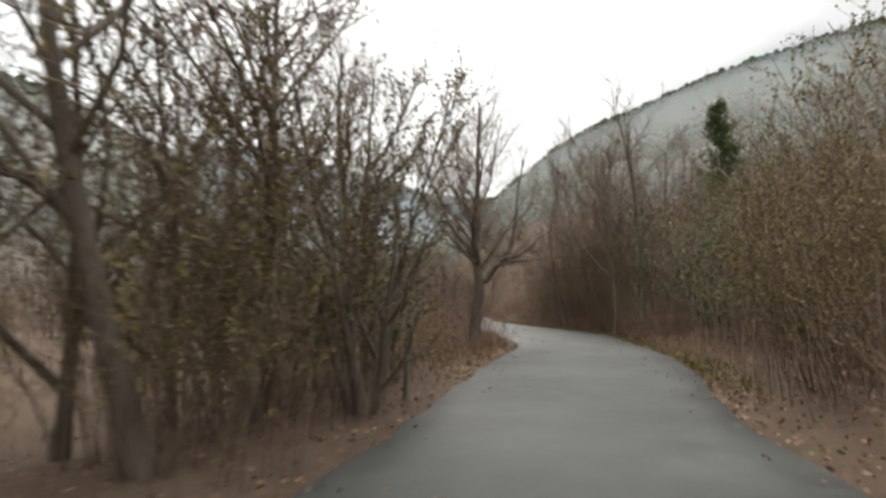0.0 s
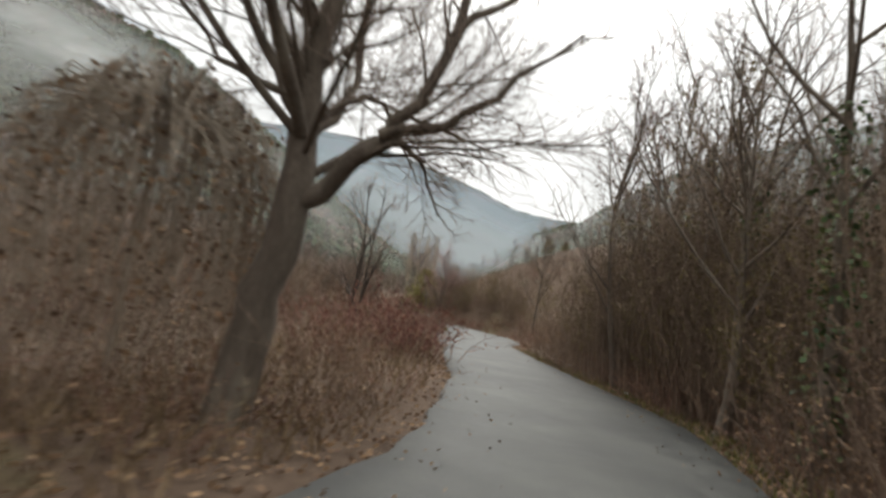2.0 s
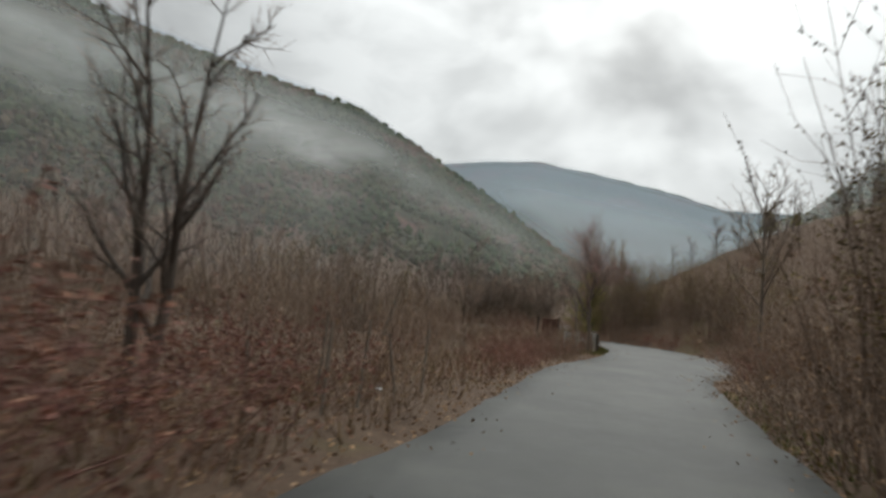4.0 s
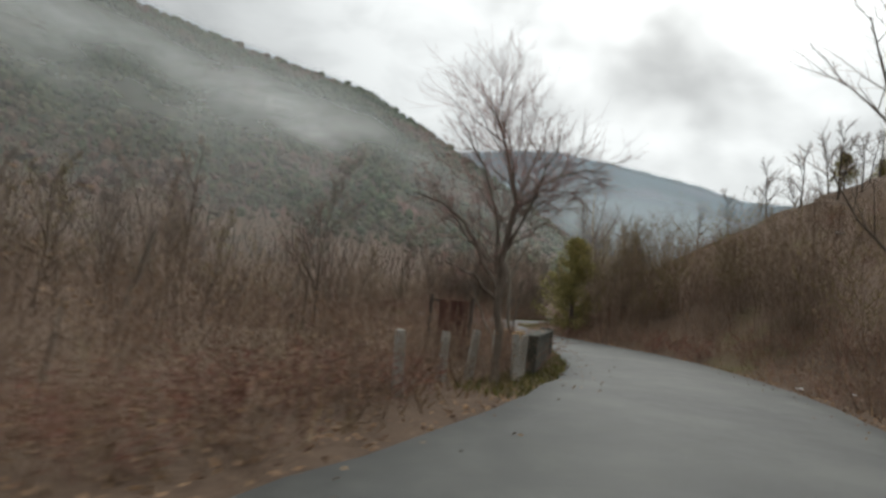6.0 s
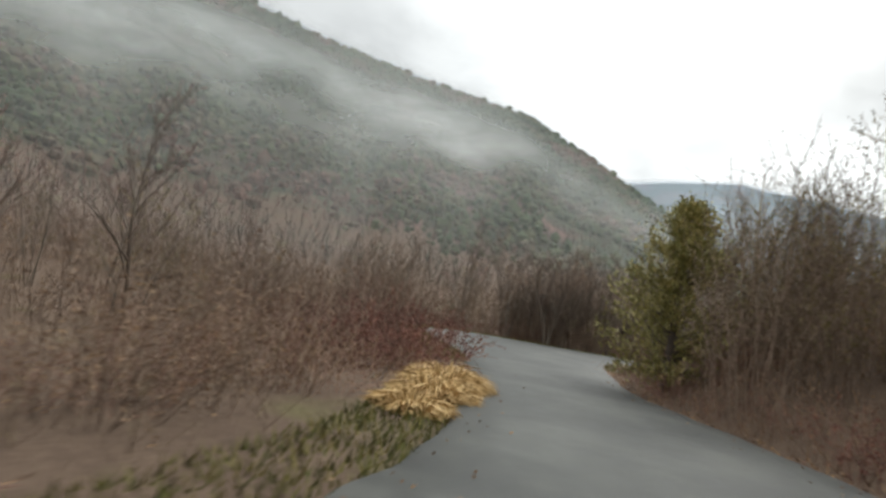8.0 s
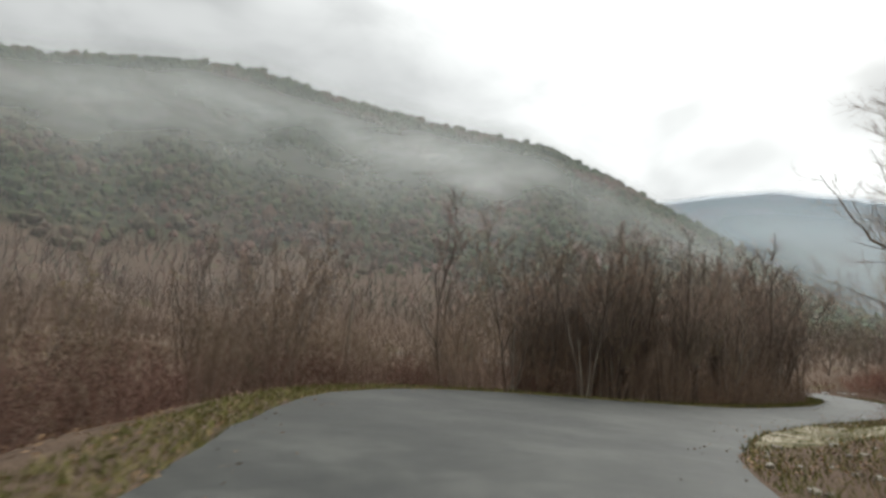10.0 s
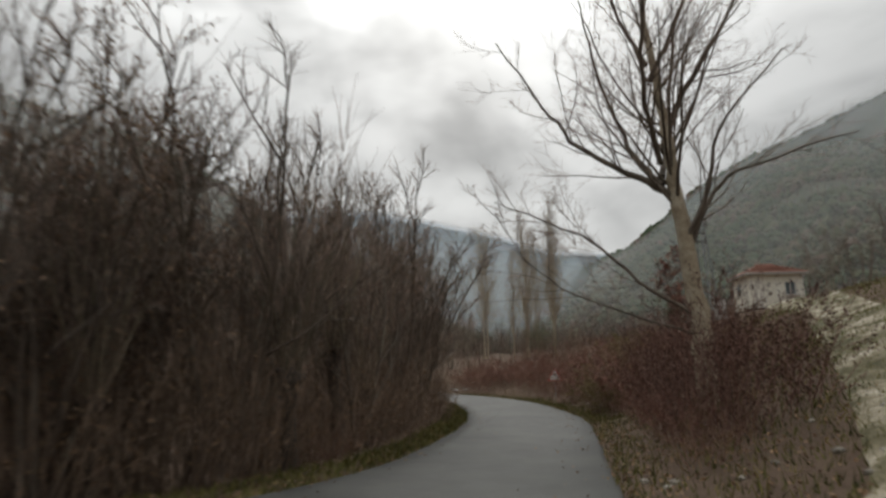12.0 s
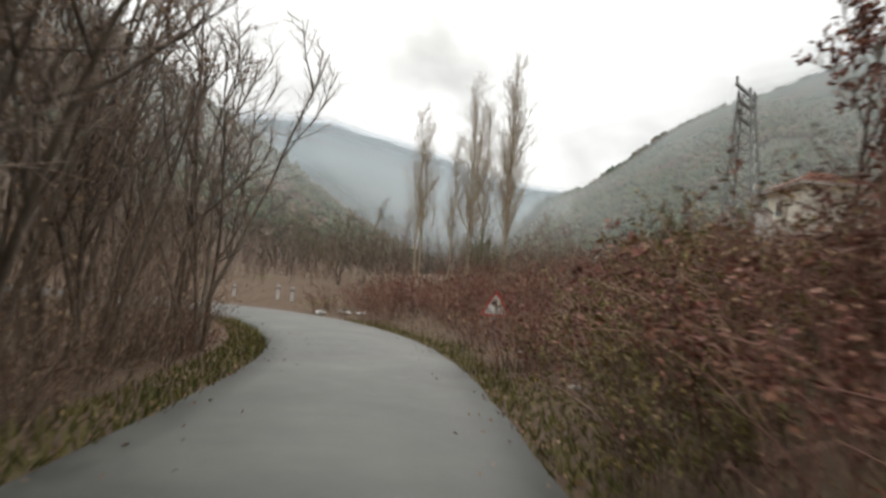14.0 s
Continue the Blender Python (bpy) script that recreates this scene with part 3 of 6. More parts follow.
def brush_field(name, label, xs, ys, h0, h1, twigs, width, material, seed, sway=0.30):
    """Bare saplings beyond counting: each a thin stem and rising side shoots, one joined mesh."""
    rs = np.random.RandomState(seed)
    xs, ys = np.array(xs), np.array(ys)
    n = len(xs)
    close = (xs > -80) & (xs < 130) & (ys > -90) & (ys < 210)
    zs = hill_height(xs, ys)
    zs[close] += near_height(xs[close], ys[close])[0]
    h = rs.uniform(h0, h1, n)
    base = np.stack([xs, ys, zs - 0.2], 1)
    lean = np.stack([rs.normal(0, sway, n), rs.normal(0, sway, n), np.ones(n)], 1)
    tip = base + lean * h[:, None]
    tris = []

    def blades(p, q, w):
        ang = rs.uniform(0, 2 * math.pi, n)
        s = np.stack([np.cos(ang), np.sin(ang), np.zeros(n)], 1) * w[:, None]
        tris.append(np.stack([p - s, p + s, q], 1))

    blades(base, tip, width * h / h1)
    blades(base, tip, width * h / h1)
    for k in range(twigs):
        f = rs.uniform(0.15, 0.9, n)[:, None]
        p = base + (tip - base) * f
        ang, ln = rs.uniform(0, 2 * math.pi, n), h * rs.uniform(0.18, 0.42, n) * (1.15 - 0.6 * f[:, 0])
        q = p + np.stack([np.cos(ang) * 0.78, np.sin(ang) * 0.78, rs.uniform(0.0, 0.85, n)], 1) * ln[:, None]
        blades(p, q, width * 0.55 * h / h1)
    v = np.concatenate(tris).reshape(-1, 3)
    me = bpy.data.meshes.new(name)
    me.from_pydata(v.tolist(), [], np.arange(len(v)).reshape(-1, 3).tolist())
    me.materials.append(material)
    tagged(new(name, me), label, "woodland", kind="stuff")


def ring(seed, n, az0, az1, r0, r1, power=1.0):
    rs = np.random.RandomState(seed)
    az, r = np.radians(rs.uniform(az0, az1, n)), r0 + (r1 - r0) * rs.rand(n) ** power
    return CENTRE[0] + r * np.sin(az), CENTRE[1] + r * np.cos(az)


def patchy(xs, ys, scale, keep):
    """Thin a scatter into drifts."""
    v = np.sin(xs * scale + 2.1 * np.sin(ys * scale * 0.7)) * np.sin(ys * scale * 1.3 + 1.7 * np.sin(xs * scale * 0.6))
    m = v > keep
    return xs[m], ys[m]


def off_road(xs, ys, least):
    _, inside, d, _ = near_height(xs, ys)
    m = ~inside & (d > least)
    return xs[m], ys[m]


def hill_woods():
    brush_field("bare_hill_woods", "brown bare woods on the lower slopes", *ring(1, 15000, -75, 75, 118, 330, 1.2), 3, 6, 12, 0.13, M_HILL_BRUSH, 2)
    brush_field("bare_hill_woods", "grey-brown bare woods on the upper slopes", *ring(3, 8500, -70, 75, 300, 540), 4, 6.5, 8, 0.30, M_HILL_BRUSH, 4)
    rng = random.Random(11)
    ico = bmesh.new()
    bmesh.ops.create_icosphere(ico, subdivisions=1, radius=1)
    bv, bf = [v.co.copy() for v in ico.verts], [[v.index for v in f.verts] for f in ico.faces]
    ico.free()
    xs, ys = patchy(*ring(5, 30000, -72, 74, 150, 520, 0.75), 0.021, -0.75)
    x2, y2 = ring(6, 420, -70, -3, 500, 528)
    x3, y3 = ring(7, 8500, 22, 80, 500, 858, 0.8)
    xs, ys = np.concatenate([xs, x2, x3]), np.concatenate([ys, y2, y3])
    zs = hill_height(xs, ys)
    verts, faces = [], []
    for x, y, z in zip(xs, ys, zs):
        if z < 10:
            continue
        far = math.hypot(x - CENTRE[0], y - CENTRE[1]) / 500
        s, tall, base = (1.0 + 2.2 * rng.random() ** 2) * (0.5 + 0.75 * far), rng.uniform(0.6, 1.5), len(verts)
        for v in bv:
            j = rng.uniform(0.55, 1.25)
            verts.append((x + v.x * s * j, y + v.y * s * j, z + s * 0.5 + v.z * s * tall * j))
        faces += [[base + i for i in f] for f in bf]
    mat = two_scale("hill_woods_canopy", [(0.26, (0.020, 0.040, 0.014)), (0.44, (0.046, 0.072, 0.026)), (0.54, (0.086, 0.090, 0.040)), (0.60, (0.112, 0.084, 0.054)), (0.68, (0.145, 0.080, 0.058))], 0.014, 0.5, bump=0, per_object=0.16, island=True)
    tagged(new("evergreen_hill_woods", mesh_of("evergreen_hill_woods", verts, faces, mat)), "mixed canopy of evergreen and rusty bare trees on the slopes", "woodland", kind="stuff")
    rs = np.random.RandomState(8)
    brush_field("valley_thicket", "dense brown thicket covering the valley floor", *off_road(rs.uniform(-75, 34, 13000), rs.uniform(-8, 150, 13000), 6.5), 0.9, 2.9, 18, 0.016, M_BRUSH, 9)
    brush_field("valley_thicket", "dense brown thicket on the slope beside the road", *off_road(rs.uniform(14, 70, 5500), rs.uniform(-12, 40, 5500), 7.0), 1.2, 3.8, 18, 0.016, M_BRUSH, 10)
    brush_field("valley_wood", "bare young wood at the foot of the hill", *off_road(*ring(12, 3200, -85, 20, 52, 122), 9.0), 3.0, 6.5, 22, 0.030, M_BRUSH, 13)


hill_woods()


def near_brush(edge_name, seed, n, y0, y1, d0, d1, h0, h1, label):
    """Low scrub within some metres of one edge of the road."""
    rs = np.random.RandomState(seed)
    xs, ys = rs.uniform(-15, 62, n * 6), rs.uniform(y0, y1, n * 6)
    _, inside, d, right = near_height(xs, ys)
    m = ~inside & (d > d0) & (d < d1) & (right == (edge_name == "right"))
    brush_field("low_scrub", label, xs[m][:n], ys[m][:n], h0, h1, 16, 0.008, M_LOW_BRUSH, seed + 1, 0.6)


near_brush("right", 21, 8500, 36, 77, 0.8, 17, 0.25, 1.0, "low bare scrub covering the bank")
near_brush("left", 23, 6000, 8, 70, 1.0, 9, 0.3, 1.1, "low bare scrub beside the road")
near_brush("right", 25, 1800, 96, 124, 0.8, 5, 0.4, 1.3, "low bare scrub between the red brambles")


# ---- trees and bushes: one of each kind, then copies ----
def make_tree(name, seed, height, trunk_r, limbs, spread_angle, label, bark=None, twig=None, low=0.25, lift=0.06, sub=6, twigs=6, lean=(0, 0), leaves=None, leaf_n=0, fork=0.0, limb_len=0.5, ivy=0, jitter=0.10, leaf_size=0.07, stems=1, fan=0.0, twig_r=0.006, fine=False):
    rng = random.Random(seed)
    bark, twig = bark or M_BARK, twig or M_TWIG
    limb_t, twig_t, leaf_t, ivy_t = Tubes(), Tubes(), Tubes(), Tubes()
    trunks = []
    for s in range(stems):
        if stems > 1:
            ang = 2 * math.pi * (s + rng.uniform(-0.3, 0.3)) / stems
            base = Vector((math.cos(ang), math.sin(ang), 0)) * trunk_r * 1.6
            d0 = Vector((math.cos(ang) * fan, math.sin(ang) * fan, 1))
            h = height * rng.uniform(0.75, 1.0)
        else:
            base, d0, h = Vector((0, 0, 0)), Vector((lean[0], lean[1], 1)), height
        n = 9
        pts = wander(rng, base - Vector((0, 0, 0.25)), d0, h + 0.25, n, 0.055, 0.03)
        rad = [trunk_r * (1.3 if i == 0 else 1) * (1 - 0.95 * (i / n) ** 0.62) + 0.006 for i in range(n + 1)]
        trunk_t = Tubes()
        trunk_t.tube(pts, rad, 7)
        trunks.append(trunk_t)
        if ivy:
            for _ in range(ivy):
                p, d = along(pts, rng.uniform(0.02, 0.62))
                off = side_dir(rng, d, math.pi / 2) * rng.uniform(0.05, 0.34)
                ivy_t.blade(p + off, side_dir(rng, Vector((0, 0, -1)), 0.9), rng.uniform(0.07, 0.14), 0.09, rng)
        per = max(3, limbs // stems)
        for i in range(per):
            t = low + (0.97 - low) * (i + rng.random()) / per
            p, d = along(pts, t)
            ang = spread_angle * rng.uniform(0.7, 1.2) * (1.1 - 0.45 * t)
            ln = h * limb_len * (1.15 - 0.75 * t) * rng.uniform(0.75, 1.2)
            r0 = max(0.014, trunk_r * (1 - 0.85 * t) * rng.uniform(0.38, 0.6))
            m1, s1 = (6, 5) if fine else (4, 4)
            lp = wander(rng, p, side_dir(rng, d, ang), ln, m1, jitter * (1 if fine else 1.2), lift * 6 / m1)
            limb_t.tube(lp, [r0 * (1 - 0.86 * k / m1) + 0.004 for k in range(m1 + 1)], s1)
            for j in range(sub):
                u = 0.25 + 0.75 * (j + rng.random()) / sub
                q, e = along(lp, min(u, 0.99))
                l2 = ln * 0.45 * (1.25 - 0.7 * u) * rng.uniform(0.6, 1.25)
                m2, s2 = (4, 4) if fine else (2, 3)
                sp = wander(rng, q, side_dir(rng, e, rng.uniform(0.45, 0.95)), l2, m2, jitter * 1.2, lift * 4 / m2)
                r1 = max(0.008, r0 * (1 - 0.8 * u) * 0.55)
                limb_t.tube(sp, [r1 * (1 - 0.8 * k / m2) + 0.003 for k in range(m2 + 1)], s2)
                for g in range(twigs):
                    w = 0.2 + 0.8 * (g + rng.random()) / twigs
                    q2, e2 = along(sp, min(w, 0.99))
                    l3 = max(0.22, l2 * 0.5 * rng.uniform(0.5, 1.2))
                    m3 = 2 if fine else 1
                    tp = wander(rng, q2, side_dir(rng, e2, rng.uniform(0.35, 0.9)), l3, m3, jitter * 1.3, lift)
                    twig_t.tube(tp, [twig_r * (1 - 0.7 * k / m3) for k in range(m3 + 1)], 3)
                    for _ in range(leaf_n):
                        q3, e3 = along(tp, rng.uniform(0.2, 1) * 0.99)
                        leaf_t.blade(q3, side_dir(rng, e3, 1.0), leaf_size * rng.uniform(0.7, 1.4), leaf_size * 0.6, rng)
    root = new(name)
    tagged(root, label, "tree")
    for t in trunks:
        piece("trunk", t.mesh("trunk", bark), root)
    tagged(piece("limbwork", limb_t.mesh("limbwork", bark), root), kind="stuff")
    tagged(piece("crown", twig_t.mesh("crown", twig), root), kind="stuff")
    if leaf_t.v:
        tagged(piece("foliage", leaf_t.mesh("foliage", leaves, False), root), kind="stuff")
    if ivy_t.v:
        tagged(piece("ivy", ivy_t.mesh("ivy", M_LEAF_GREEN, False), root, "dark green climbing ivy"), kind="stuff")
    return root


def make_limbed(name, seed, label, limbs, bark, twig, bough=None, girth=1.0, stout=0.36, sub=10, twigs=7, reach=0.42, lift=0.05, twig_r=0.006, jitter=0.11, up=0.0):
    """A tree whose main limbs follow given lines (across, deep, up), each with its own thickness; side branches and twigs grow on them.
    The first line is the trunk."""
    rng = random.Random(seed)
    limb_t, twig_t, trunk_t = Tubes(), Tubes(), Tubes()
    for i, (r0, line) in enumerate(limbs):
        r0 *= girth if i else 1.0
        pts = [Vector(q) for q in line]
        pts = [pts[0] * 2 - pts[1]] + pts + [pts[-1] * 2 - pts[-2]]
        fine = []
        for k in range(1, len(pts) - 2):
            a, b, c, d = pts[k - 1:k + 3]
            for j in range(4):
                t = j / 4
                fine.append(0.5 * (2 * b + (c - a) * t + (2 * a - 5 * b + 4 * c - d) * t * t + (3 * b - a - 3 * c + d) * t ** 3))
        fine.append(pts[-2])
        fine = [fine[0]] + [q + Vector((rng.gauss(0, 0.025), rng.gauss(0, 0.025), rng.gauss(0, 0.02))) for q in fine[1:]]
        n = len(fine) - 1
        length = sum((fine[k + 1] - fine[k]).length for k in range(n))
        (trunk_t if i == 0 else limb_t).tube(fine, [r0 * (1.25 if i == 0 and k == 0 else 1) * (1 - 0.88 * (k / n) ** (1.3 if i == 0 else 0.9)) + 0.006 for k in range(n + 1)], 9 if i == 0 else 6)
        first = 0.45 if i == 0 else 0.16
        for j in range(max(3, round(sub * length / 3))):
            u = first + (1 - first) * (j + rng.random()) / max(3, round(sub * length / 3))
            q, e = along(fine, min(u, 0.99))
            l2 = length * reach * (1.2 - 0.75 * u) * rng.uniform(0.5, 1.2)
            d2 = (side_dir(rng, e, rng.uniform(0.45, 1.0)) + Vector((0, 0, up))).normalized()
            sp = wander(rng, q, d2, l2, 5, jitter, lift)
            r1 = max(0.006, r0 * (1 - 0.82 * u) * stout)
            limb_t.tube(sp, [r1 * (1 - 0.8 * k / 5) + 0.003 for k in range(6)], 4)
            for g in range(max(4, round(twigs * l2))):
                q2, e2 = along(sp, rng.uniform(0.15, 0.99))
                l3 = max(0.2, min(1.0, l2 * 0.45 * rng.uniform(0.5, 1.2)))
                tp = wander(rng, q2, side_dir(rng, e2, rng.uniform(0.35, 0.95)), l3, 3, jitter * 1.4, lift)
                twig_t.tube(tp, [twig_r * (1 - 0.24 * k) for k in range(4)], 3)
                for _ in range(3):
                    q3, e3 = along(tp, rng.uniform(0.2, 0.95))
                    twig_t.tube(wander(rng, q3, side_dir(rng, e3, rng.uniform(0.4, 0.9)), l3 * rng.uniform(0.3, 0.6), 2, jitter, lift), [twig_r * 0.6, twig_r * 0.45, twig_r * 0.2], 3)
    root = tagged(new(name), label, "tree")
    piece("trunk", trunk_t.mesh("trunk", bark), root)
    tagged(piece("limbwork", limb_t.mesh("limbwork", bough or bark), root), kind="stuff")
    tagged(piece("crown", twig_t.mesh("crown", twig), root), kind="stuff")
    return root


def make_pollard(seed, height, shoots):
    """A short thick trunk, a knotted head, and a sheaf of rising shoots."""
    rng = random.Random(seed)
    tr, sh, tw = Tubes(), Tubes(), Tubes()
    head = Vector((rng.uniform(-0.15, 0.15), rng.uniform(-0.15, 0.15), height))
    pts = [Vector((0, 0, -0.25)), Vector((0.03, 0, 0.3)), head * 0.6, head * 0.85, head, head + Vector((0, 0, 0.16))]
    tr.tube(pts, [0.17, 0.125, 0.105, 0.125, 0.19, 0.05], 9)
    for k in range(6):
        a = k * 1.05 + rng.uniform(-0.3, 0.3)
        q = head + Vector((math.cos(a) * 0.13, math.sin(a) * 0.13, rng.uniform(-0.16, 0.08)))
        tr.tube([q - Vector((math.cos(a), math.sin(a), 0)) * 0.1, q, q + Vector((math.cos(a), math.sin(a), 0.5)) * 0.09], [0.06, 0.08, 0.03], 6)
    for _ in range(shoots):
        a = rng.uniform(0, 2 * math.pi)
        d = Vector((math.cos(a) * rng.uniform(0.05, 0.42), math.sin(a) * rng.uniform(0.05, 0.42), 1))
        ln = rng.uniform(1.8, 4.2)
        sp = wander(rng, head + Vector((math.cos(a) * 0.1, math.sin(a) * 0.1, 0.02)), d, ln, 6, 0.06, 0.05)
        r0 = rng.uniform(0.010, 0.026)
        sh.tube(sp, [r0 * (1 - 0.14 * k) for k in range(7)], 5)
        for _ in range(9):
            q, e = along(sp, rng.uniform(0.3, 0.98))
            tp = wander(rng, q, side_dir(rng, e, rng.uniform(0.3, 0.7)), ln * rng.uniform(0.12, 0.3), 3, 0.1, 0.08)
            tw.tube(tp, [0.006, 0.005, 0.004, 0.002], 3)
    root = tagged(new("pollard_tree"), "pollarded tree with a knotted head and upright bare shoots", "tree")
    piece("trunk", tr.mesh("trunk", M_BARK_DARK), root)
    tagged(piece("limbwork", sh.mesh("limbwork", M_STEM_OLIVE), root), kind="stuff")
    tagged(piece("crown", tw.mesh("crown", M_TWIG), root), kind="stuff")
    return root


def make_bush(name, seed, radius, height, stems, label, stem_mat, leaf_mat=None, leaf_n=3, arch=0.6, side=3, leaf_size=0.06, stem_r=0.007, category="bush", upright=False):
    """Stems that rise from a stool and arch over, with side shoots and leaves."""
    rng = random.Random(seed)
    st, lf = Tubes(), Tubes()
    for _ in range(stems):
        ang, rr = rng.uniform(0, 2 * math.pi), radius * math.sqrt(rng.random()) * (0.75 if upright else 0.6)
        base = Vector((math.cos(ang) * rr, math.sin(ang) * rr, -0.2))
        out = Vector((math.cos(ang), math.sin(ang), 0)).lerp(Vector((rng.gauss(0, 1), rng.gauss(0, 1), 0)).normalized(), 0.45)
        ln = height * rng.uniform(0.8, 1.35)
        d = Vector((0, 0, 1)) + out * (rng.uniform(0.05, 0.4) if upright else rng.uniform(0.2, 0.9))
        d.normalize()
        p, pts, n = base, [base.copy()], 4
        for k in range(n):
            fall = (-arch if not upright else 0.02) * (k / n) * 0.6
            d = (d + Vector((rng.gauss(0, 0.09), rng.gauss(0, 0.09), fall + rng.gauss(0, 0.05)))).normalized()
            p = p + d * (ln * 1.1 / n)
            p.z = max(p.z, 0.05 + 0.1 * rng.random())
            pts.append(p.copy())
        st.tube(pts, [stem_r * (1.3 - k / n) + 0.002 for k in range(n + 1)], 3)
        for _ in range(side):
            q, e = along(pts, rng.uniform(0.25, 0.98))
            tp = wander(rng, q, side_dir(rng, e, rng.uniform(0.4, 1.1)), ln * rng.uniform(0.15, 0.4), 2, 0.18, -0.02 if not upright else 0.08)
            st.tube(tp, [stem_r * 0.7, stem_r * 0.5, 0.002], 3)
            if leaf_mat:
                for _ in range(leaf_n):
                    q3, e3 = along(tp, rng.uniform(0.1, 0.99))
                    lf.blade(q3, side_dir(rng, e3, 1.1), leaf_size * rng.uniform(0.7, 1.5), leaf_size * 0.65, rng)
    root = new(name)
    tagged(root, label, category)
    tagged(piece("canework", st.mesh("canework", stem_mat), root), kind="stuff")
    if lf.v:
        tagged(piece("foliage", lf.mesh("foliage", leaf_mat, False), root), kind="stuff")
    return root


placed = random.Random(77)


def put(src, x, y, scale=1.0, turn=None, tilt=(0, 0), group="", sink=0.03, label="", flat=1.0):
    """A copy of a plant on the ground at x, y."""
    z = height_at(x, y) - sink
    turn = placed.uniform(0, 360) if turn is None else turn
    ob = copy_thing(src, pose(x, y, z, tilt[0], tilt[1], turn))
    ob.scale = (scale * flat, scale * flat, scale)
    if group:
        ob["group"] = group
    if label:
        ob["label"] = label
    return ob


def remove_thing(ob):
    for o in list(ob.children_recursive) + [ob]:
        bpy.data.objects.remove(o)

# prototypes, removed once copied
P = {
    "bare": make_tree("bare_tree", 1, 7.5, 0.13, 15, 0.85, "bare grey-brown deciduous tree in winter", sub=7, twigs=5),
    "bare_b": make_tree("bare_tree", 2, 7.0, 0.10, 15, 0.75, "bare slender deciduous tree with fine reddish twigs", twig=M_TWIG_RED, lean=(0.08, 0.05), sub=7, twigs=5),
    "leafy": make_tree("brown_leaved_tree", 3, 6.0, 0.10, 14, 0.9, "small tree still holding dull brown and olive leaves", leaves=M_LEAF_OLIVE, leaf_n=5, low=0.10, leaf_size=0.055),
    "ivy": make_tree("ivy_tree", 4, 8.0, 0.15, 12, 0.85, "bare tree with its trunk wrapped in green ivy", ivy=650, low=0.35),
    "coppice": make_tree("coppice_tree", 5, 6.2, 0.050, 24, 0.62, "coppiced tree of several upright bare stems", stems=4, fan=0.20, low=0.22, sub=7, twigs=6, limb_len=0.40, bark=M_BARK, twig=M_TWIG, lift=0.09, jitter=0.13, twig_r=0.005),
    "coppice_b": make_tree("coppice_tree", 6, 6.0, 0.055, 24, 0.66, "coppiced tree of a few bare stems with some dead leaves", stems=3, fan=0.22, low=0.20, sub=7, twigs=6, limb_len=0.42, bark=M_BARK, twig=M_TWIG, leaves=M_LEAF_BROWN, leaf_n=1, leaf_size=0.05, lift=0.09, jitter=0.13, twig_r=0.005),
    "poplar": make_tree("poplar", 7, 13.0, 0.12, 46, 0.58, "tall narrow bare poplar with a pale trunk", bark=M_BARK_PALE, twig=M_TWIG_PALE, low=0.24, limb_len=0.27, lift=0.15, sub=6, twigs=5, twig_r=0.006),
    "small": make_tree("small_bare_tree", 8, 3.0, 0.06, 10, 0.85, "small bare tree on the brow of the slope", low=0.3, sub=5, twigs=4, bark=M_BARK_DARK),
    "brown": make_bush("brown_bush", 21, 0.9, 1.5, 27, "tangled brown bush, bare but for dead leaves", M_STEM, M_LEAF_BROWN, 3, side=5, leaf_size=0.042, stem_r=0.005),
    "dense": make_bush("dense_hedge_bush", 29, 1.1, 3.2, 40, "tall dense bush full of dark dead leaves", M_STEM, M_LEAF_DARK, 8, upright=True, side=5, leaf_size=0.05),
    "mound": make_bush("bramble_mound", 30, 1.2, 1.9, 36, "tall dark red-brown bramble mound", M_STEM_RED, M_LEAF_MIXED, 12, arch=0.5, side=5, leaf_size=0.045, stem_r=0.005, category="bramble"),
    "tall": make_bush("hedge_bush", 22, 0.9, 2.5, 27, "tall bare hedgerow bush of grey-brown shoots", M_STEM, M_LEAF_BROWN, 1, upright=True, side=8, leaf_size=0.045, stem_r=0.0055),
    "red": make_bush("bramble", 23, 1.0, 1.15, 25, "dull red bramble thicket with arching stems", M_STEM_RED, M_LEAF_RED, 11, arch=0.9, side=4, leaf_size=0.040, stem_r=0.0045, category="bramble"),
    "dull": make_bush("bramble", 24, 1.0, 1.05, 25, "low brown bramble with arching leafless canes", M_STEM_RED, M_LEAF_BROWN, 4, arch=0.9, side=4, leaf_size=0.04, stem_r=0.004, category="bramble"),
    "olive": make_bush("olive_shrub", 25, 1.0, 2.4, 25, "leafy shrub with yellowing olive leaves", M_STEM, M_LEAF_OLIVE, 20, upright=True, side=8, leaf_size=0.036, category="shrub"),
    "green": make_bush("evergreen_shrub", 26, 0.9, 2.0, 30, "dark evergreen shrub with glossy leaves", M_STEM, M_LEAF_GREEN, 20, upright=True, side=8, leaf_size=0.05, category="shrub"),
    "yellow": make_bush("yellow_green_shrub", 27, 0.7, 0.9, 30, "low yellow-green shrub among red brambles", M_STEM, M_LEAF_OLIVE, 16, side=6, leaf_size=0.034, category="shrub"),
}


def edge_spot(edge, u, d):
    """The place at fraction u along an edge line, d metres outside the road."""
    x = u * (len(edge) - 1)
    i = min(int(x), len(edge) - 2)
    p, t = edge[i].lerp(edge[i + 1], x - i), (edge[i + 1] - edge[i]).normalized()
    n = Vector((t.y, -t.x)) if edge is EDGE_R else Vector((-t.y, t.x))
    return p + n * d


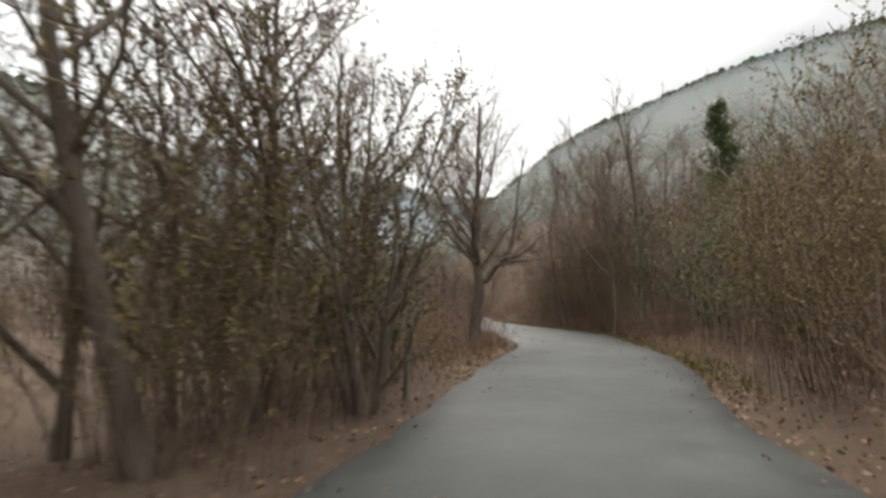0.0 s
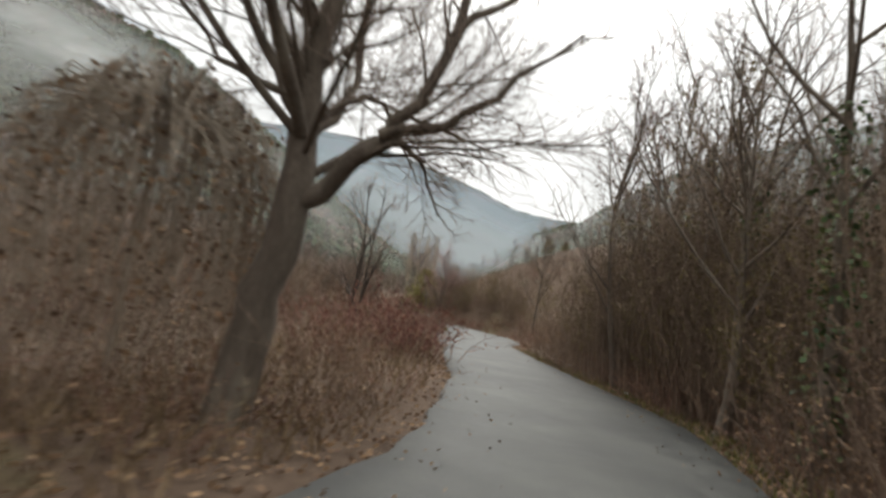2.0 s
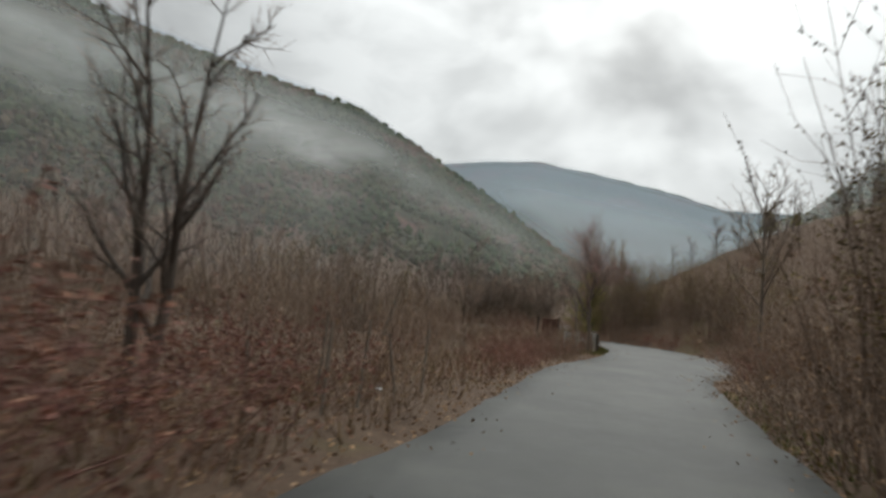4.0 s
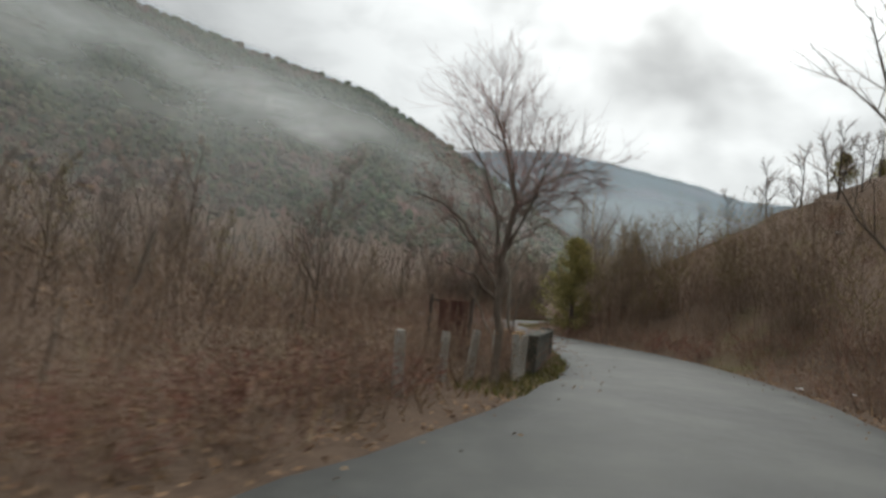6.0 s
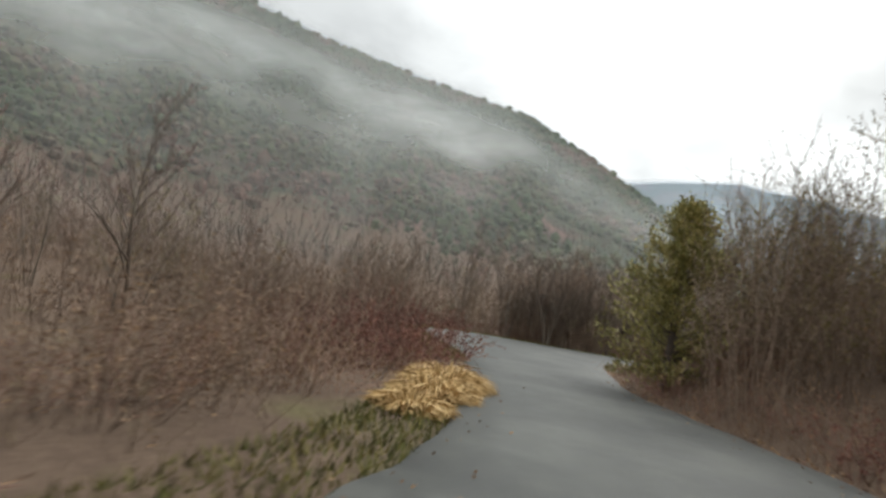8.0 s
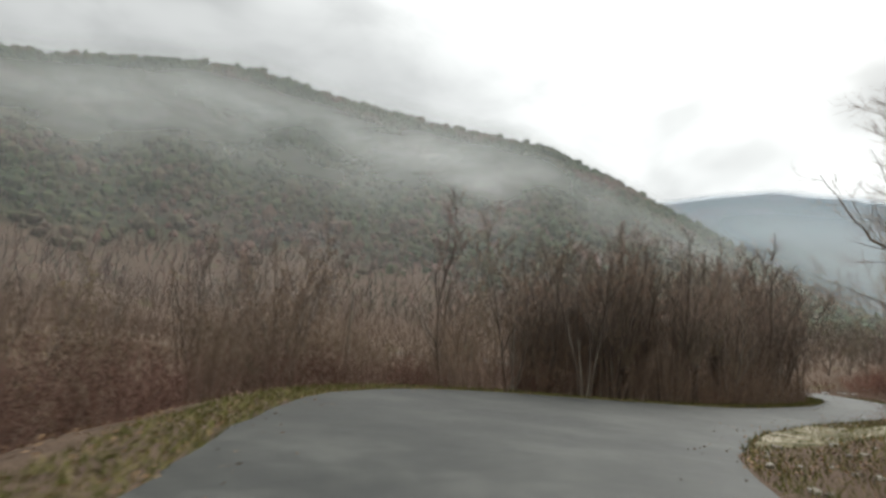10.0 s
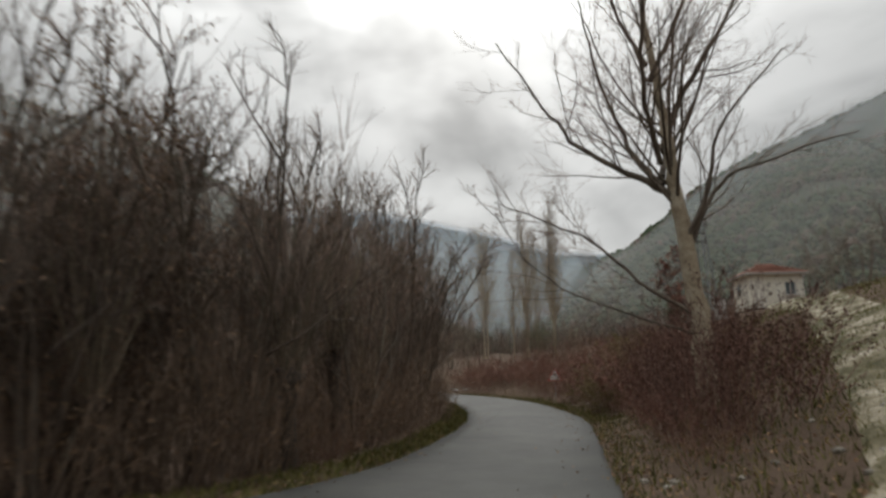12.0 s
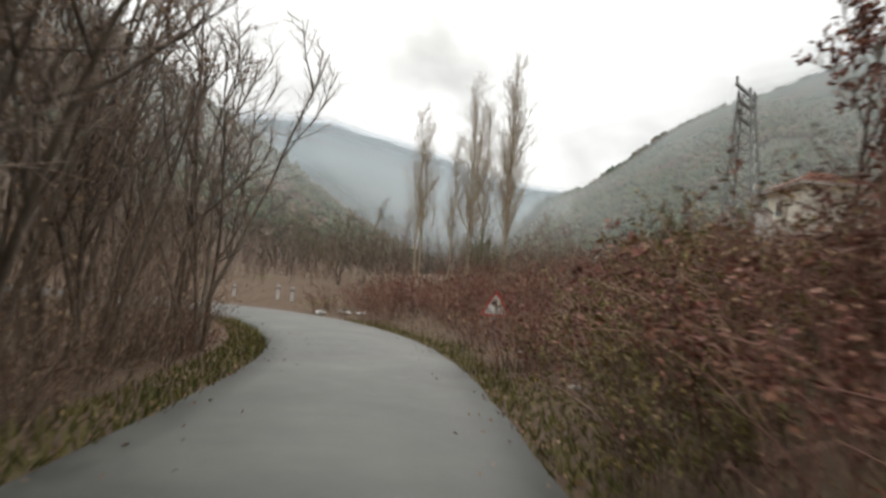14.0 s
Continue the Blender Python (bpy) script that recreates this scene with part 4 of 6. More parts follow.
def u_of(edge, y):
    ys = [p.y for p in edge]
    return float(np.interp(y, np.maximum.accumulate(ys), np.arange(len(ys)))) / (len(ys) - 1)


def row(edge, y0, y1, count, d0, d1, kinds, s0=0.8, s1=1.2, group="", power=1.0):
    rng = random.Random(int(y0 * 31 + count * 7 + d1 * 13 + (5 if edge is EDGE_R else 0)))
    ua, ub = u_of(edge, y0), u_of(edge, y1)
    for k in range(count):
        u = ua + (ub - ua) * (k + rng.random()) / count
        p = edge_spot(edge, u, d0 + (d1 - d0) * rng.random() ** power)
        s = rng.uniform(s0, s1)
        if math.hypot(p.x - 36.3, p.y - 105.7) < 1.5:
            continue
        put(P[rng.choice(kinds)], p.x, p.y, s, tilt=(rng.uniform(-5, 5), rng.uniform(-5, 5)), group=group, flat=rng.uniform(0.9, 1.2))


# ---- first bend: hedges, trees and the lone forked tree ----
row(EDGE_R, -6, 12, 18, 0.9, 2.6, ["brown", "olive", "olive"], 0.7, 1.0, "roadside bushes")
row(EDGE_R, -4, 12, 12, 2.6, 5.0, ["olive", "tall", "olive"], 1.0, 1.5, "hedge on the bank")
row(EDGE_R, 12, 36, 38, 0.5, 2.2, ["brown", "tall", "brown", "dull"], 0.75, 1.1, "roadside bushes")
row(EDGE_R, 12, 36, 30, 2.2, 5.0, ["tall", "tall", "brown"], 1.0, 1.5, "hedge on the bank")
row(EDGE_R, -5, 36, 16, 4.0, 11.0, ["bare", "bare_b", "leafy", "bare"], 0.8, 1.1, "trees behind the hedge")
row(EDGE_L, -6, 8, 9, 1.2, 5.0, ["bare", "leafy", "bare_b"], 0.9, 1.2, "trees by the first bend")
row(EDGE_L, -6, 10, 12, 0.8, 3.5, ["brown", "brown", "olive"], 0.6, 0.9, "roadside bushes")
row(EDGE_L, 9, 34, 34, 0.6, 2.6, ["brown", "dull", "dull"], 0.45, 0.75, "low roadside scrub")
row(EDGE_L, 10, 36, 32, 2.0, 10.0, ["brown", "dull", "red", "brown"], 0.8, 1.25, "scrub beside the road")
row(EDGE_L, 16, 52, 20, 6.0, 14.0, ["tall", "tall", "brown"], 1.0, 1.6, "scrub in the valley floor")
put(P["olive"], 9.6, 4.4, 1.35, label="tall leafy shrub with olive and yellow leaves")
put(P["olive"], 11.2, 6.4, 1.5)
put(P["olive"], 12.9, 8.2, 1.3)
put(P["green"], 12.5, 9.6, 1.35)
put(P["green"], 13.3, 10.9, 1.1)
bend_tree = make_tree("olive_leaved_tree", 33, 5.2, 0.075, 30, 0.75, "many-stemmed tree holding olive leaves on its lower boughs", stems=5, fan=0.26, low=0.12, sub=7, twigs=6, limb_len=0.42, leaves=M_LEAF_OLIVE, leaf_n=4, leaf_size=0.05, lift=0.07, jitter=0.12)
put(bend_tree, 2.3, 6.9, 0.9, turn=20)
for x, y, s in ((-1.2, 4.4, 1.0), (0.2, 8.6, 1.0), (-2.6, 6.8, 1.2), (0.9, 9.8, 0.9)):
    put(P["leafy"], x, y, s, group="olive-leaved trees by the first bend")
put(P["green"], 3.05, 9.3, 0.92)
for x, y, s in ((1.5, 6.9, 1.15), (0.7, 8.0, 1.35), (1.9, 8.4, 1.1), (0.2, 6.0, 1.2)):
    put(P["olive"], x, y, s, group="olive shrubs by the first bend")
twin_stemmed = make_limbed("twin_stemmed_tree", 34, "bare roadside tree with two stems and low crooked boughs", [
    (0.14, [(0.0, 0, -0.3), (0.02, 0, 0.5), (0.06, 0, 1.2), (0.08, 0, 2.0), (0.0, 0.05, 3.0), (-0.10, 0.1, 3.9), (-0.15, 0.1, 5.2), (-0.1, 0.1, 6.6)]),
    (0.11, [(0.07, 0, 1.15), (0.28, 0.0, 1.75), (0.40, -0.05, 2.15), (0.40, -0.05, 2.8), (0.30, 0.0, 3.4), (0.40, 0.05, 4.2), (0.55, 0.1, 6.0)]),
    (0.08, [(0.10, 0, 1.1), (0.34, 0.05, 1.49), (0.60, 0.1, 1.78), (0.80, 0.1, 2.07), (1.05, 0.15, 2.22), (1.50, 0.2, 2.14)]),
    (0.05, [(0.85, 0.1, 2.10), (0.95, 0.0, 2.5), (1.05, -0.1, 2.8), (1.35, -0.1, 3.1)]),
    (0.04, [(0.60, 0.1, 1.78), (1.0, 0.3, 1.74), (1.5, 0.4, 1.66)]),
    (0.05, [(0.40, -0.05, 2.5), (0.80, -0.2, 2.58), (1.3, -0.3, 2.5)]),
    (0.06, [(0.32, 0.0, 3.3), (0.75, 0.1, 3.3), (1.05, 0.1, 3.25), (1.5, 0.2, 3.5)]),
    (0.06, [(0.32, 0.0, 3.5), (0.8, -0.2, 3.9), (1.4, -0.3, 4.4), (1.7, -0.4, 5.2)]),
    (0.06, [(0.40, 0.0, 4.1), (0.9, 0.3, 4.8), (1.2, 0.5, 5.8)]),
    (0.06, [(0.0, 0.05, 2.9), (-0.5, 0.2, 3.4), (-1.0, 0.3, 4.2), (-1.2, 0.3, 5.2)]),
    (0.06, [(-0.08, 0.1, 3.7), (0.1, -0.6, 4.5), (0.2, -1.0, 5.6)]),
    (0.06, [(0.05, 0.05, 2.4), (-0.4, -0.4, 2.9), (-0.9, -0.6, 3.7)]),
    (0.06, [(0.35, 0.0, 3.1), (0.5, 0.7, 3.8), (0.7, 1.2, 4.8)])], M_BARK, M_TWIG, stout=0.26, sub=12, twigs=12, reach=0.36, twig_r=0.005, lift=0.02)
put(twin_stemmed, 3.4, 11.3, 1.0, turn=-25)
put(P["bare"], 2.0, 12.9, 1.0)
put(P["green"], 1.9, 10.8, 1.2)
row(EDGE_R, 16, 27, 12, 1.3, 2.4, ["dense", "dense", "brown"], 0.75, 1.05, "dense hedge on the bank")
put(P["ivy"], 15.7, 15.9, 1.0)
put(P["bare"], 16.3, 18.0, 0.95)
for x, y, s, k in ((17.9, 19.6, 0.95, "ivy"), (19.0, 21.4, 1.05, "bare"), (20.6, 24.4, 1.1, "leafy"), (19.4, 18.6, 1.0, "bare_b"), (21.6, 28.6, 0.8, "bare")):
    put(P[k], x, y, s, group="trees crowding the bank")
row(EDGE_R, 17.5, 28, 13, 0.8, 2.2, ["dense", "dense", "olive"], 0.95, 1.2, "dense hedge on the bank")
row(EDGE_R, 15, 31, 18, 1.2, 3.2, ["dense", "olive", "tall", "dense"], 0.85, 1.2, "dense hedge on the bank")
put(P["bare_b"], 19.8, 23.0, 1.25)
for x, y, s in ((17.7, 19.0, 1.3), (18.4, 20.8, 1.45), (19.1, 22.6, 1.5), (19.8, 24.6, 1.4), (18.9, 19.9, 1.5)):
    put(P["dense"], x, y, s, group="dense hedge on the bank")
put(P["leafy"], 19.6, 21.6, 1.2)
put(P["bare_b"], 18.5, 23.8, 1.15)
put(P["ivy"], 21.0, 26.0, 1.05)
hero = make_limbed("forked_tree", 31, "large bare tree forked low, standing alone by the bend", [
    (0.20, [(-0.10, 0, -0.3), (-0.02, 0, 0.9), (0.10, 0.02, 2.0), (0.05, 0.05, 3.2), (0.15, 0.05, 5.0), (0.25, 0.0, 7.5)]),
    (0.13, [(0.08, 0.0, 1.75), (0.55, -0.05, 2.35), (1.00, -0.10, 2.90), (1.28, -0.05, 4.0), (1.55, 0.0, 5.7)]),
    (0.07, [(0.75, -0.1, 2.60), (1.45, -0.35, 2.85), (2.25, -0.6, 3.5)]),
    (0.07, [(0.07, 0.05, 2.6), (-0.65, 0.1, 3.6), (-1.25, 0.0, 4.9), (-1.6, 0.1, 6.1)]),
    (0.06, [(0.06, 0.05, 3.3), (-0.40, -0.3, 4.7), (-0.60, -0.6, 6.8)]),
    (0.05, [(0.05, 0.0, 2.8), (-0.90, 0.3, 3.2), (-1.9, 0.4, 4.1)]),
    (0.06, [(0.10, 0.05, 4.0), (0.60, 0.3, 5.2), (0.95, 0.5, 7.0)]),
    (0.07, [(0.08, 0.03, 2.4), (0.20, 1.0, 3.4), (0.05, 1.7, 5.0), (0.10, 1.9, 6.2)]),
    (0.07, [(0.08, -0.03, 2.5), (-0.20, -0.9, 3.6), (0.0, -1.5, 5.2), (-0.3, -1.7, 6.2)]),
    (0.05, [(1.20, -0.05, 3.6), (1.85, 0.3, 4.4), (2.15, 0.5, 5.4)]),
    (0.05, [(0.05, 0.0, 3.0), (-1.0, -0.2, 4.4), (-1.95, -0.3, 5.9)]),
    (0.05, [(0.08, 0.0, 3.7), (-0.85, 0.4, 5.4), (-1.25, 0.5, 7.1)]),
    (0.045, [(0.05, 0.0, 2.5), (-1.2, -0.5, 3.7), (-2.3, -0.7, 4.9)]),
    (0.05, [(0.10, 0.03, 2.1), (0.60, 0.6, 2.75), (1.0, 1.1, 2.75), (1.25, 1.9, 2.3)]),
    (0.045, [(0.08, 0.03, 2.6), (0.35, 1.0, 3.3), (0.6, 1.8, 3.3), (0.9, 2.7, 2.8)])], M_BARK, M_TWIG, girth=0.82, stout=0.24, sub=13, twigs=13, reach=0.38, twig_r=0.005, lift=0.03)
put(hero, 8.65, 15.5, 1.0, turn=-20)
twin = make_tree("twin_stemmed_tree", 32, 6.0, 0.10, 20, 0.6, "bare twin-stemmed tree among brambles", stems=2, fan=0.10, low=0.2, limb_len=0.4, sub=6, twigs=5, bark=M_BARK_DARK)
put(twin, 12.2, 29.3, 1.0, turn=0)


def make_vine(seed):
    """A dome of climbers hanging to the ground over a dead stump."""
    rng = random.Random(seed)
    t, lf, st = Tubes(), Tubes(), Tubes()
    st.tube([Vector((0, 0, -0.3)), Vector((0.05, 0, 1.6)), Vector((0.1, 0.1, 3.0))], [0.035, 0.03, 0.02], 7)
    for _ in range(400):
        ang, rr = rng.uniform(0, 2 * math.pi), 1.15 * math.sqrt(rng.random())
        top = Vector((math.cos(ang) * rr, math.sin(ang) * rr, 3.5 - 0.7 * rr * rr + rng.gauss(0, 0.12)))
        start = Vector((math.cos(ang) * rr * 0.3, math.sin(ang) * rr * 0.3, 3.0))
        down = top + Vector((math.cos(ang) * 0.25, math.sin(ang) * 0.25, -rng.uniform(0.6, 3.0)))
        pts = [start, top, top.lerp(down, 0.35) + Vector((math.cos(ang) * 0.15, math.sin(ang) * 0.15, 0.05)), top.lerp(down, 0.7), down]
        pts = [p + Vector((rng.gauss(0, 0.05), rng.gauss(0, 0.05), 0)) for p in pts]
        t.tube(pts, [0.008, 0.008, 0.007, 0.006, 0.003], 3)
        for _ in range(4):
            q, e = along(pts, rng.uniform(0.2, 0.98))
            lf.blade(q, side_dir(rng, e, 1.0), rng.uniform(0.05, 0.11), 0.06, rng)
    root = tagged(new("vine_covered_stump"), "stump draped in hanging rust-brown climbers", "vines")
    piece("stump", st.mesh("stump", M_TWIG_PALE), root)
    tagged(piece("vine_curtain", t.mesh("vine_curtain", M_TWIG_PALE), root), kind="stuff")
    tagged(piece("foliage", lf.mesh("foliage", M_LEAF_BROWN, False), root), kind="stuff")
    return root


vine = make_vine(41)
put(vine, 7.5, 16.6, 0.98)
for x, y, s in ((13.0, 23.8, 1.15), (12.4, 24.6, 1.35), (13.1, 25.4, 1.1), (12.2, 25.8, 1.3), (11.4, 24.4, 1.1), (13.4, 27.0, 0.9), (11.8, 23.4, 1.0), (13.6, 28.2, 0.9), (12.9, 31.0, 0.8)):
    put(P["red"], x, y, s, group="red brambles by the fence")
for x, y, s in ((16.4, 34.6, 0.55), (17.0, 36.2, 0.6), (17.5, 37.4, 0.55)):
    put(P["red"], x, y, s, group="red brambles by the fence")
for k in range(9):
    p = edge_spot(EDGE_R, u_of(EDGE_R, 20 + k * 1.6), 7.5 + (k % 3) * 1.5)
    put(P["leafy"] if k % 3 == 0 else P["bare_b"], p.x, p.y, 0.8, group="trees behind the hedge")


def make_conifer(name, seed, height, radius, material, label, whorls=60, trunk_show=0.05, sprays=62, blade=1.0):
    rng = random.Random(seed)
    tr, br, lf = Tubes(), Tubes(), Tubes()
    tr.tube([Vector((0, 0, -0.3)), Vector((0.02, 0, height * 0.5)), Vector((0, 0.02, height))], [radius * 0.05, radius * 0.035, 0.01], 7)
    for i in range(whorls):
        t = trunk_show + (1 - trunk_show) * (i + rng.random()) / whorls
        ln = radius * (1 - t) ** 0.7 * rng.uniform(0.65, 1.15) + 0.12
        ang = rng.uniform(0, 2 * math.pi)
        pts = wander(rng, Vector((0, 0, t * height)), Vector((math.cos(ang), math.sin(ang), rng.uniform(0.1, 0.7))), ln, 4, 0.1, 0.06)
        br.tube(pts, [0.018, 0.014, 0.010, 0.006, 0.003], 3)
        for _ in range(sprays):
            q, e = along(pts, rng.uniform(0.15, 0.99))
            q = q + Vector((rng.gauss(0, 0.10), rng.gauss(0, 0.10), rng.gauss(0, 0.12)))
            lf.blade(q, side_dir(rng, (e + Vector((0, 0, 0.6))).normalized(), 0.5), blade * rng.uniform(0.12, 0.26), blade * 0.085, rng)
    root = tagged(new(name), label, "conifer")
    piece("trunk", tr.mesh("trunk", M_BARK_DARK), root)
    tagged(piece("limbwork", br.mesh("limbwork", M_BARK_DARK), root), kind="stuff")
    tagged(piece("foliage", lf.mesh("foliage", material, False), root), kind="stuff")
    return root


cypress = make_conifer("cypress", 51, 4.2, 2.2, M_CONIFER, "yellowish-green young cypress by the road", whorls=100, sprays=170, blade=0.52)
pine = make_conifer("pine", 52, 8.5, 2.4, M_LEAF_GREEN, "dark pine standing above the hedge", whorls=90, trunk_show=0.15)
put(pine, 31.0, 24.4, 1.25)
put(pine, 35.0, 28.0, 0.8)

# ---- middle stretch: fence, parapet, bank ----
for x, y, s, k in ((26.5, 67.8, 1.12, cypress), (27.6, 68.6, 0.95, P["olive"]), (28.8, 67.0, 1.2, P["olive"])):
    put(k, x, y, s, group="evergreens by the road")
row(EDGE_R, 37, 70, 60, 0.4, 2.0, ["brown", "dull", "dull", "red"], 0.5, 0.85, "brambles at the foot of the bank")
row(EDGE_R, 38, 74, 46, 1.8, 9.0, ["dull", "brown", "dull"], 0.6, 1.0, "brambles on the bank")
row(EDGE_R, 38, 62, 16, 5.0, 15.0, ["yellow", "yellow", "olive"], 0.5, 0.8, "yellow-green shrubs on the bank")
row(EDGE_R, 40, 66, 30, 8.0, 16.0, ["dull", "brown"], 0.5, 0.9, "brambles on the bank")
row(EDGE_R, 52, 70, 16, 1.6, 4.5, ["brown", "tall", "olive", "brown"], 0.8, 1.1, "bushes on the bank")
row(EDGE_R, 55, 69, 18, 1.0, 4.5, ["dense", "brown", "dense"], 0.7, 1.0, "bushes on the bank")
for k in range(16):
    y = 56 + k * 1.9
    p = edge_spot(EDGE_R, u_of(EDGE_R, min(y, 74)), 14.5 + (k % 4) * 1.2)
    put(P["small"], p.x, p.y + max(0, y - 74) * 1.0, 0.6 + 0.13 * (k * 7 % 5), group="small trees on the brow")
    if k % 3 == 1:
        put(cypress, p.x + 1.0, p.y + 1.2 + max(0, y - 74), 0.45, group="small trees on the brow", label="small dark cypress on the brow of the slope")
put(P["bare"], 29.8, 49.8, 1.05)
for x, y, s in ((29.6, 65.6, 1.25), (30.6, 62.8, 1.3), (30.0, 69.4, 1.0), (31.8, 60.4, 1.2), (29.2, 63.4, 0.9)):
    put(P["olive"], x, y, s, group="olive shrubs on the bank")
for k, (x, y, s) in enumerate(((35.3, 70.8, 0.8), (36.9, 70.0, 1.0), (38.3, 69.3, 1.15), (39.7, 68.5, 1.2), (40.6, 68.0, 1.0), (41.6, 72.3, 1.2), (37.4, 72.0, 0.9), (34.2, 72.2, 0.8), (40.2, 64.5, 1.1), (41.0, 61.0, 1.0))):
    put(P["small"], x, y, s, group="small trees on the brow")
for x, y, s in ((20.7, 50.4, 0.8), (20.9, 51.9, 0.7), (20.6, 53.0, 0.8), (20.6, 48.5, 0.6), (21.0, 54.6, 0.7), (22.0, 56.6, 0.6)):
    put(P["brown"], x, y, s, group="bushes round the parapet")
verge_tree = make_limbed("roadside_tree", 61, "bare reddish tree leaning over the fence by the road", [
    (0.072, [(0.12, 0, -0.3), (0.08, 0, 0.6), (0.0, 0, 1.75), (0.12, 0, 2.75), (0.0, 0.1, 3.7), (-0.3, 0.1, 4.5)]),
    (0.060, [(0.02, 0, 1.60), (0.14, 0.05, 2.7), (0.30, 0.05, 3.1), (0.74, 0.0, 3.5), (1.45, -0.1, 3.7)]),
    (0.055, [(0.0, 0, 1.50), (-0.46, 0.1, 2.35), (-0.88, 0.1, 2.75), (-1.56, 0.0, 2.95)]),
    (0.045, [(-0.05, 0, 1.8), (-0.26, -0.2, 2.95), (-0.83, -0.4, 4.0)]),
    (0.040, [(0.10, 0, 2.7), (0.45, 0.4, 3.6), (0.7, 0.6, 4.3)]),
    (0.045, [(-0.20, 0.05, 2.0), (-0.7, 0.5, 2.6), (-1.2, 0.8, 3.4)]),
    (0.040, [(0.0, 0, 1.35), (-0.5, -0.2, 1.75), (-0.95, -0.4, 1.9)]),
    (0.040, [(0.08, 0, 2.2), (0.3, -0.6, 3.0), (0.5, -0.9, 3.9)])], M_BARK, M_TWIG_RED, girth=0.66, stout=0.30, sub=19, twigs=15, reach=0.45, twig_r=0.004)
put(verge_tree, 21.43, 47.45, 1.0, turn=9.5)
wall_tree = make_limbed("wall_tree", 62, "slender pale bare tree rising behind the parapet", [
    (0.055, [(0.0, 0, -0.3), (-0.05, 0, 0.7), (-0.12, 0, 1.9), (-0.40, 0.05, 2.8), (-0.65, 0.05, 3.8)]),
    (0.035, [(-0.10, 0, 1.8), (-0.55, 0.1, 2.4), (-1.0, 0.1, 3.0), (-1.3, 0.1, 3.7)]),
    (0.035, [(-0.12, 0, 1.9), (0.15, -0.1, 2.6), (0.50, -0.1, 3.5)]),
    (0.028, [(-0.12, 0, 1.9), (-0.10, 0.3, 3.0)]),
    (0.030, [(0.02, 0, 0.1), (-0.6, 0.15, 0.9), (-1.1, 0.2, 1.9)]),
    (0.028, [(-0.02, 0, 0.4), (0.1, -0.2, 1.2), (0.15, -0.3, 2.0)])], M_WOOD_POST, M_TWIG, sub=5, twigs=4, reach=0.32, twig_r=0.004, up=0.25)
put(wall_tree, 22.1, 52.3, 1.0, turn=8)
for x, y, s in ((21.25, 47.55, 0.62), (21.6, 47.9, 0.5), (21.9, 49.0, 0.5)):
    put(P["brown"], x, y, s, group="bushes round the parapet")
for x, y, s in ((22.0, 49.7, 0.72), (22.25, 50.8, 0.78), (22.4, 51.9, 0.82), (22.65, 52.8, 0.80), (21.9, 51.4, 0.8)):
    put(P["dull"], x, y, s, group="bushes round the parapet")
row(EDGE_L, 37, 47, 20, 0.3, 2.2, ["brown", "dull", "red"], 0.45, 0.75, "low roadside scrub")
row(EDGE_L, 39, 48.5, 30, 0.5, 3.2, ["dull", "red", "brown", "dull"], 0.38, 0.6, "brambles round the fence")
row(EDGE_L, 38, 72, 40, 1.8, 12.0, ["brown", "dull", "brown", "tall"], 0.6, 1.05, "scrub in the valley floor")
row(EDGE_L, 40, 84, 20, 8.0, 22.0, ["tall", "tall", "coppice"], 0.7, 1.1, "scrub in the valley floor")
row(EDGE_L, 36, 84, 14, 14.0, 36.0, ["coppice", "bare_b", "coppice_b"], 0.6, 0.9, "thin trees in the valley")
row(EDGE_L, 44, 84, 26, 7.0, 30.0, ["leafy", "dense", "mound", "bare", "green", "dense"], 0.5, 0.8, "dark trees and bushes in the valley")
row(EDGE_L, 12, 44, 16, 9.0, 30.0, ["leafy", "dense", "bare_b", "dense", "bare"], 0.5, 0.8, "dark trees and bushes in the valley")
for x, y, s in ((20.6, 63.0, 0.72), (20.0, 64.4, 0.78), (19.4, 62.6, 0.66)):
    put(P["mound"], x, y, s, group="red brambles by the dry grass")
for x, y, s in ((21.6, 62.6, 1.0), (22.0, 63.2, 0.8), (21.0, 64.4, 1.1), (21.2, 62.0, 0.95), (21.4, 65.6, 0.85), (19.8, 65.6, 1.0), (22.0, 61.6, 0.7)):
    put(P["red"], x, y, s, group="red brambles by the dry grass")

